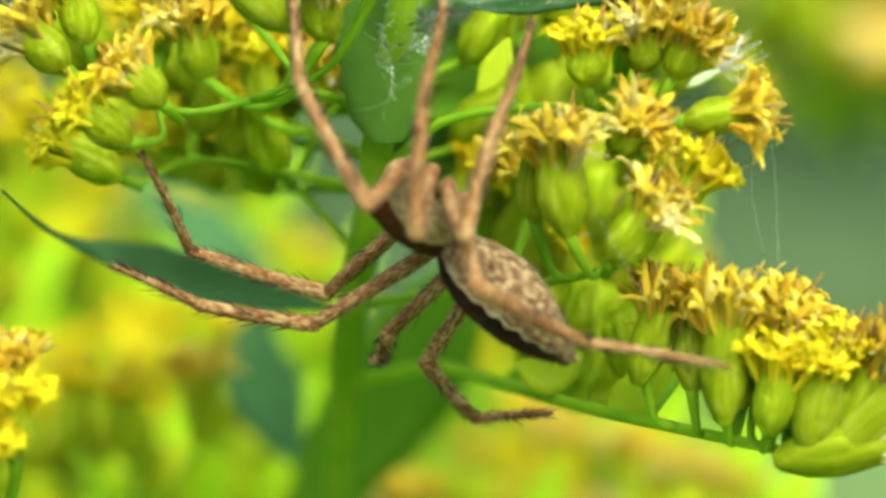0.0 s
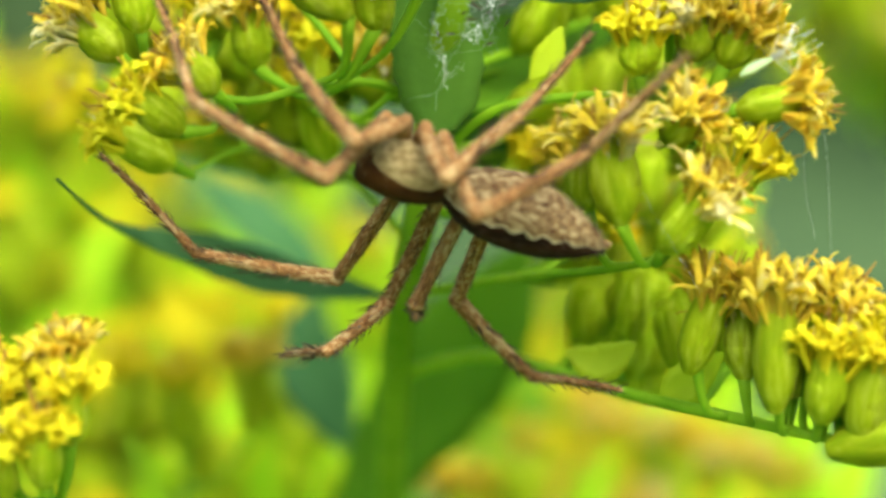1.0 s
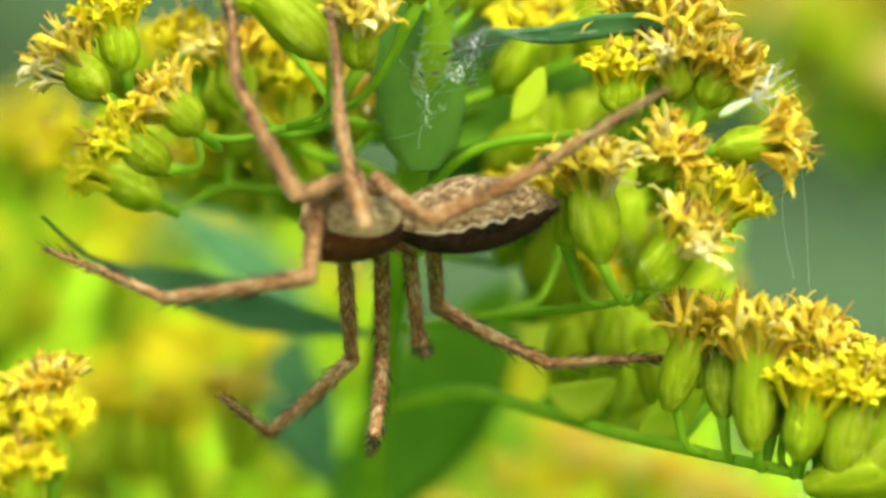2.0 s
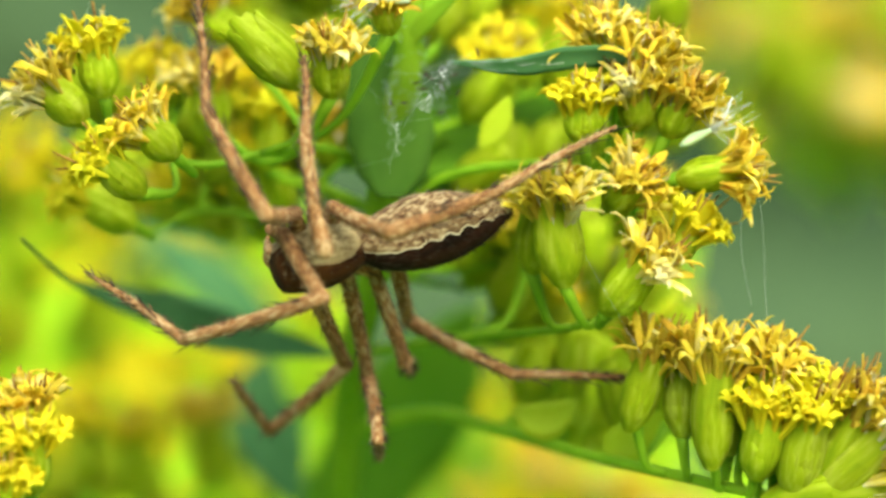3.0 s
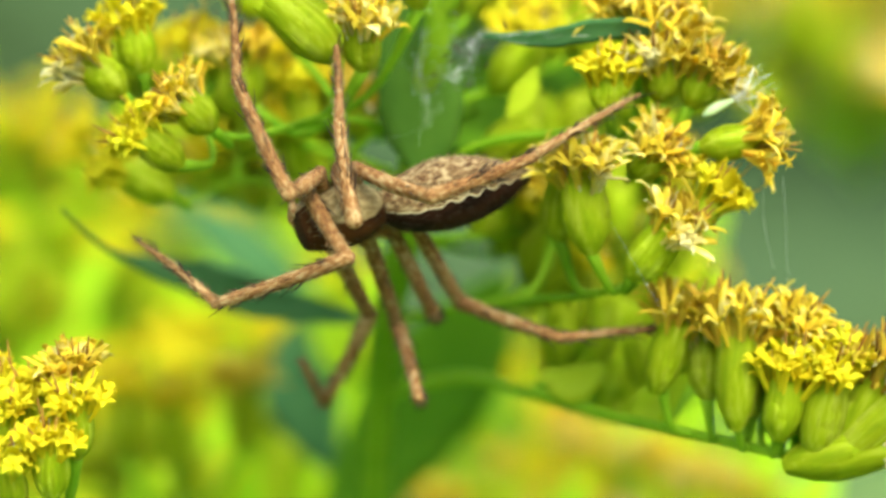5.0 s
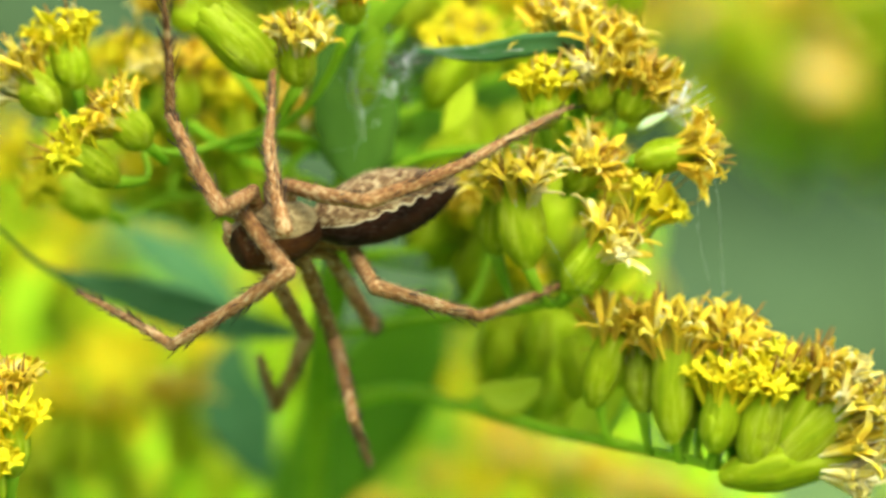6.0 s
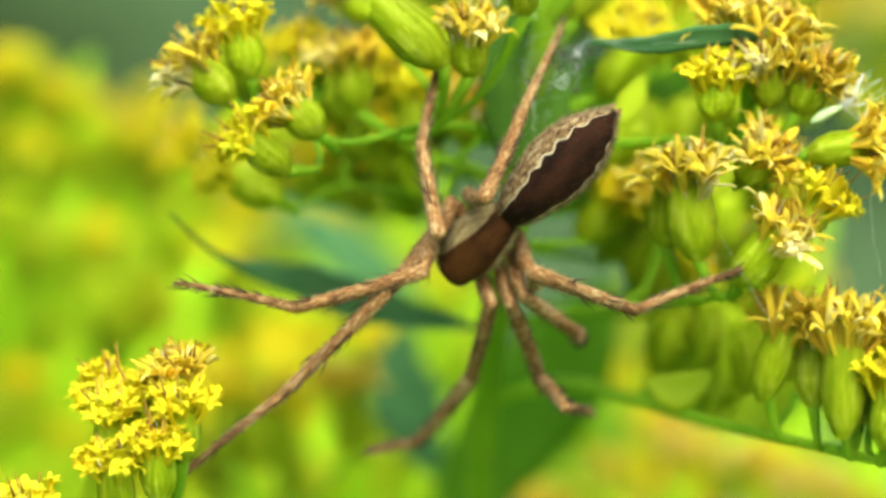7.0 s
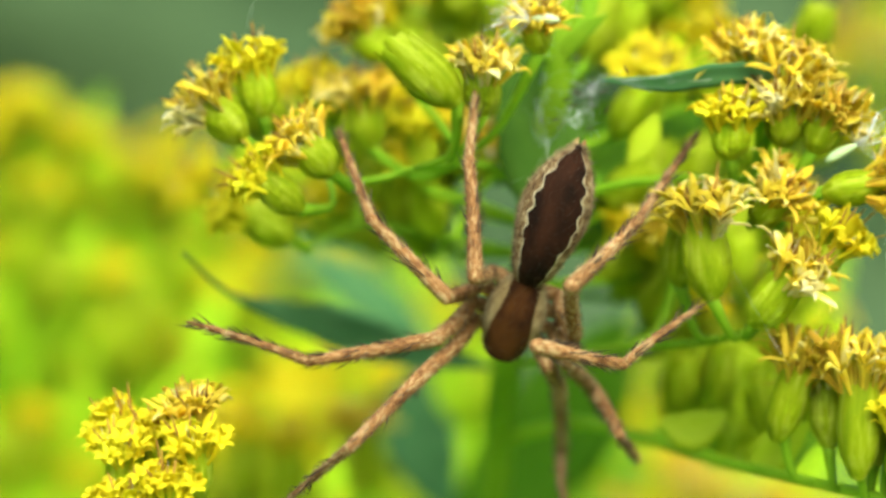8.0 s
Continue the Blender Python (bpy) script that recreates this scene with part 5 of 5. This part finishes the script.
    step(6.2, (-8.57, -4.34, 2.06), (-0.85, -0.42, -0.31), (0.52, -0.56, -0.65),
         (-10.2, -9.1, -0.7, -16.8, -6.1, -4.5, -22.5, -0.6, -1.6),
         (-13.4, -10.1, 1.6, -18.3, -6.2, 5.1, -19.8, -11.2, 9.7),
         (-10.2, -9.4, 1.8, -11.5, -6.0, 6.6, -11.7, -2.5, 12.3),
         (-6.2, -9.5, 3.6, -0.6, -5.8, 5.8, 5.7, -3.0, 8.8),
         (-10.0, 2.8, -6.1, -13.9, 8.0, -10.6, -17.0, 1.2, -10.4),
         (-8.1, 5.2, -3.6, -7.0, 0.2, -7.2, -7.2, 4.9, -9.2),
         (-5.7, 3.3, -3.3, -5.6, 8.5, -4.0, -5.3, 2.5, -3.9),
         (-5.7, -7.0, -1.3, 0.1, -2.9, -3.2, 7.3, -0.2, -0.2))
    step(6.4, (-8.01, -3.90, 1.94), (-0.76, -0.35, -0.55), (0.49, -0.73, -0.47),
         (-9.7, -8.9, -1.1, -13.8, -4.8, -6.9, -21.6, -1.5, -7.3),
         (-15.7, -8.1, 1.3, -22.5, -9.3, 3.5, -27.2, -8.2, 8.5),
         (-10.9, -9.0, 1.8, -12.1, -4.8, 6.0, -11.8, -1.9, 12.0),
         (-8.1, -9.6, 3.0, -6.1, -4.4, 7.3, -3.9, 1.5, 11.4),
         (-10.3, 3.6, -6.6, -14.2, 9.0, -10.8, -16.0, 1.7, -10.2),
         (-7.6, 5.3, -3.5, -6.9, 0.5, -7.4, -7.4, 4.9, -10.0),
         (-4.8, 3.0, -4.3, -4.9, 8.2, -4.6, -4.5, 2.2, -4.5),
         (-5.8, -8.5, -1.3, -0.4, -4.0, -3.3, 7.0, -1.9, -0.2))
    step(6.5, (-8.28, -3.50, 2.10), (-0.74, -0.33, -0.58), (0.38, -0.79, -0.49),
         (-9.5, -7.9, -1.1, -13.0, -3.6, -7.2, -19.8, -0.2, -10.7),
         (-14.8, -7.8, 0.1, -21.8, -9.0, 1.4, -26.9, -6.9, 5.6),
         (-10.4, -8.0, 1.5, -11.9, -4.9, 6.5, -11.7, -1.4, 12.1),
         (-7.9, -8.8, 3.3, -6.6, -3.8, 8.2, -4.9, 0.9, 13.7),
         (-10.1, 3.5, -6.9, -14.9, 8.4, -10.8, -17.2, 1.3, -10.3),
         (-7.3, 5.2, -3.4, -6.0, 1.2, -8.0, -5.9, 4.9, -11.5),
         (-4.6, 2.9, -3.9, -4.6, 8.1, -4.4, -4.2, 2.1, -4.3),
         (-5.8, -8.9, -1.2, -0.3, -4.6, -3.3, 7.0, -2.2, -0.2))
    step(6.7, (-8.05, -3.00, 2.46), (-0.71, 0.25, -0.65), (0.12, -0.88, -0.46),
         (-13.0, -6.6, 1.0, -18.1, -4.4, -5.1, -24.2, -4.4, -10.8),
         (-12.5, -4.8, -0.6, -19.3, -5.8, -2.7, -26.1, -6.3, -1.3),
         (-11.4, -5.7, 1.5, -12.9, -2.0, 6.0, -11.8, -0.2, 12.3),
         (-8.8, -7.6, 3.4, -7.1, -2.7, 8.2, -4.9, 1.7, 13.8),
         (-10.4, 6.0, -5.5, -15.1, 9.7, -10.7, -17.3, 2.5, -10.2),
         (-7.2, 5.9, -5.0, -5.6, 0.3, -7.4, -2.1, 4.0, -7.6),
         (-4.6, 3.4, -3.9, -4.6, 8.6, -4.4, -4.3, 2.6, -4.5),
         (-6.2, -9.4, -0.4, -1.1, -4.6, -2.6, 6.5, -2.6, -0.1))
    step(7.0, (-7.94, -2.99, 2.12), (-0.69, 0.25, -0.68), (0.07, -0.91, -0.41),
         (-14.5, -4.8, -2.0, -20.3, -3.4, -7.7, -26.8, -2.7, -12.9),
         (-12.5, -4.8, -0.8, -19.3, -5.8, -2.8, -26.1, -5.3, -1.5),
         (-11.5, -5.7, 1.4, -12.7, -2.7, 6.5, -11.8, 0.4, 12.4),
         (-8.8, -7.5, 3.3, -7.1, -2.6, 8.1, -4.9, 1.9, 13.7),
         (-10.4, 5.1, -7.1, -14.0, 10.7, -11.3, -16.4, 3.6, -11.4),
         (-6.3, 4.7, -7.1, -4.6, -1.2, -8.4, -3.1, 3.6, -9.0),
         (-4.1, 3.0, -4.3, -4.1, 8.2, -4.8, -3.8, 2.2, -4.6),
         (-6.0, -9.6, -0.8, -0.7, -5.0, -2.8, 6.6, -2.4, 0.0))
    step(7.2, (-7.94, -2.72, 1.03), (-0.64, 0.39, -0.66), (-0.07, -0.89, -0.45),
         (-14.1, -3.7, -3.1, -18.7, -0.8, -9.3, -24.9, -2.5, -14.6),
         (-12.5, -4.3, -1.2, -19.5, -5.3, -2.9, -26.3, -4.7, -1.5),
         (-11.9, -5.1, 1.3, -13.1, -2.1, 6.4, -11.6, 0.2, 12.5),
         (-10.4, -7.0, 1.6, -10.9, -2.5, 7.1, -10.3, 1.8, 13.1),
         (-9.8, 5.9, -7.9, -11.3, 12.2, -12.5, -11.8, 6.0, -16.7),
         (-6.1, 5.5, -7.5, -4.8, -0.5, -8.8, -3.2, 4.3, -9.8),
         (-5.5, -8.1, -2.9, -1.0, -5.7, -3.8, 4.3, -2.9, -3.2),
         (-5.9, -9.4, -1.4, -0.5, -4.6, -2.6, 7.1, -2.8, 0.0))
    step(7.5, (-7.56, -2.60, 0.44), (-0.45, 0.45, -0.77), (-0.11, -0.88, -0.45),
         (-13.9, -0.2, -5.7, -17.3, -6.8, -9.4, -23.4, -2.3, -13.1),
         (-12.2, -3.6, -2.3, -19.2, -4.7, -3.8, -25.7, -5.9, -1.6),
         (-12.1, -4.2, -0.4, -16.0, -4.8, 4.2, -18.2, -1.9, 9.8),
         (-10.4, -6.6, 1.1, -11.1, -2.3, 6.7, -10.1, 1.2, 13.2),
         (-6.9, 6.8, -7.1, -6.8, 13.3, -11.7, -5.1, 7.3, -15.9),
         (-4.6, 6.3, -5.7, -3.1, 0.6, -8.0, -1.7, 5.2, -9.7),
         (-4.8, -8.3, -2.6, -0.3, -6.0, -3.8, 4.9, -3.3, -2.5),
         (-4.7, -9.2, -0.3, -0.7, -4.6, 3.7, 2.2, -0.5, 10.3))
    step(8.0, (-7.51, -2.74, 0.72), (-0.34, 0.38, -0.86), (-0.04, -0.92, -0.39),
         (-12.7, -4.2, -3.9, -16.4, -10.3, -8.0, -20.9, -4.3, -11.6),
         (-12.4, -4.0, -2.3, -19.4, -5.0, -3.6, -25.9, -6.3, -1.5),
         (-11.8, -4.6, 0.0, -16.0, -5.2, 4.3, -18.3, -1.7, 9.4),
         (-10.1, -6.7, 1.1, -10.7, -4.0, 7.6, -10.2, -1.8, 14.7),
         (-6.1, 6.8, -5.1, -6.2, 13.4, -9.5, -5.7, 6.3, -12.1),
         (-4.0, 5.8, -5.4, -2.4, 0.2, -7.7, -1.3, 4.8, -9.5),
         (-6.6, -8.6, -2.6, -2.1, -6.2, -3.6, 2.1, -3.4, -0.4),
         (-4.8, -9.5, 0.6, -1.3, -4.2, 4.3, 2.0, 1.3, 9.5))
    times = np.array([q[0] for q in steps])

    def course(values):
        """A smooth curve without overshoot through values at the times."""
        v = np.array(values, float)
        h, dv = np.diff(times)[:, None], np.diff(v, axis=0)
        slope = dv / h
        m = np.zeros_like(v)
        m[1:-1] = np.where(slope[:-1] * slope[1:] > 0, 2 * slope[:-1] * slope[1:] / (slope[:-1] + slope[1:] + 1e-12), 0)

        def read(t):
            k = int(np.clip(np.searchsorted(times, t) - 1, 0, len(times) - 2))
            d = times[k + 1] - times[k]
            u = (t - times[k]) / d
            return (1 + 2 * u) * (1 - u) ** 2 * v[k] + u * (1 - u) ** 2 * d * m[k] + u * u * (3 - 2 * u) * v[k + 1] + u * u * (u - 1) * d * m[k + 1]
        return read

    foot, ahead, back = (course([q[i] for q in steps]) for i in (1, 2, 3))
    joints = [course([q[4][k] for q in steps]) for k in range(8)]
    moments = [i / 10 for i in range(81)]
    poses = []
    for t in moments:
        y = Vector(ahead(t)).normalized()
        z = Vector(back(t))
        z = (z - y * z.dot(y)).normalized()
        x = y.cross(z)
        m = Matrix((x, y, z)).transposed().to_4x4()
        poses.append(Matrix.Translation(at(*foot(t))) @ m)
    walk(spider, list(zip(moments, poses)))
    for k in range(8):
        left = k > 3
        lengths = ([(knee_of(k, 0) - hip_of(k)).length] if left else []) + list(REACHES[k])
        rows = [[] for _ in lengths]
        held = [None] * len(lengths)
        for t, m in zip(moments, poses):
            inv = m.inverted()
            j = joints[k](t)
            goal = ([knee_of(k, t) * MM] if left else []) + [inv @ at(*j[i:i + 3]) for i in (0, 3, 6)]
            here = hip_of(k) * MM
            for i in range(len(lengths)):
                way = (goal[i] - here).normalized()
                if held[i] is None:
                    side = way.cross(Vector((0, 0.2, 1))).normalized()
                    turn = Matrix((side, way, side.cross(way))).transposed()
                else:
                    # swung from the last pose without a twist
                    turn = held[i][0].rotation_difference(way).to_matrix() @ held[i][1]
                held[i] = (way, turn)
                rows[i].append((t, Matrix.Translation(here) @ turn.to_4x4()))
                here = here + way * lengths[i] * MM
        for i in range(len(lengths)):
            walk(LEGS[k][i], rows[i])


motions()
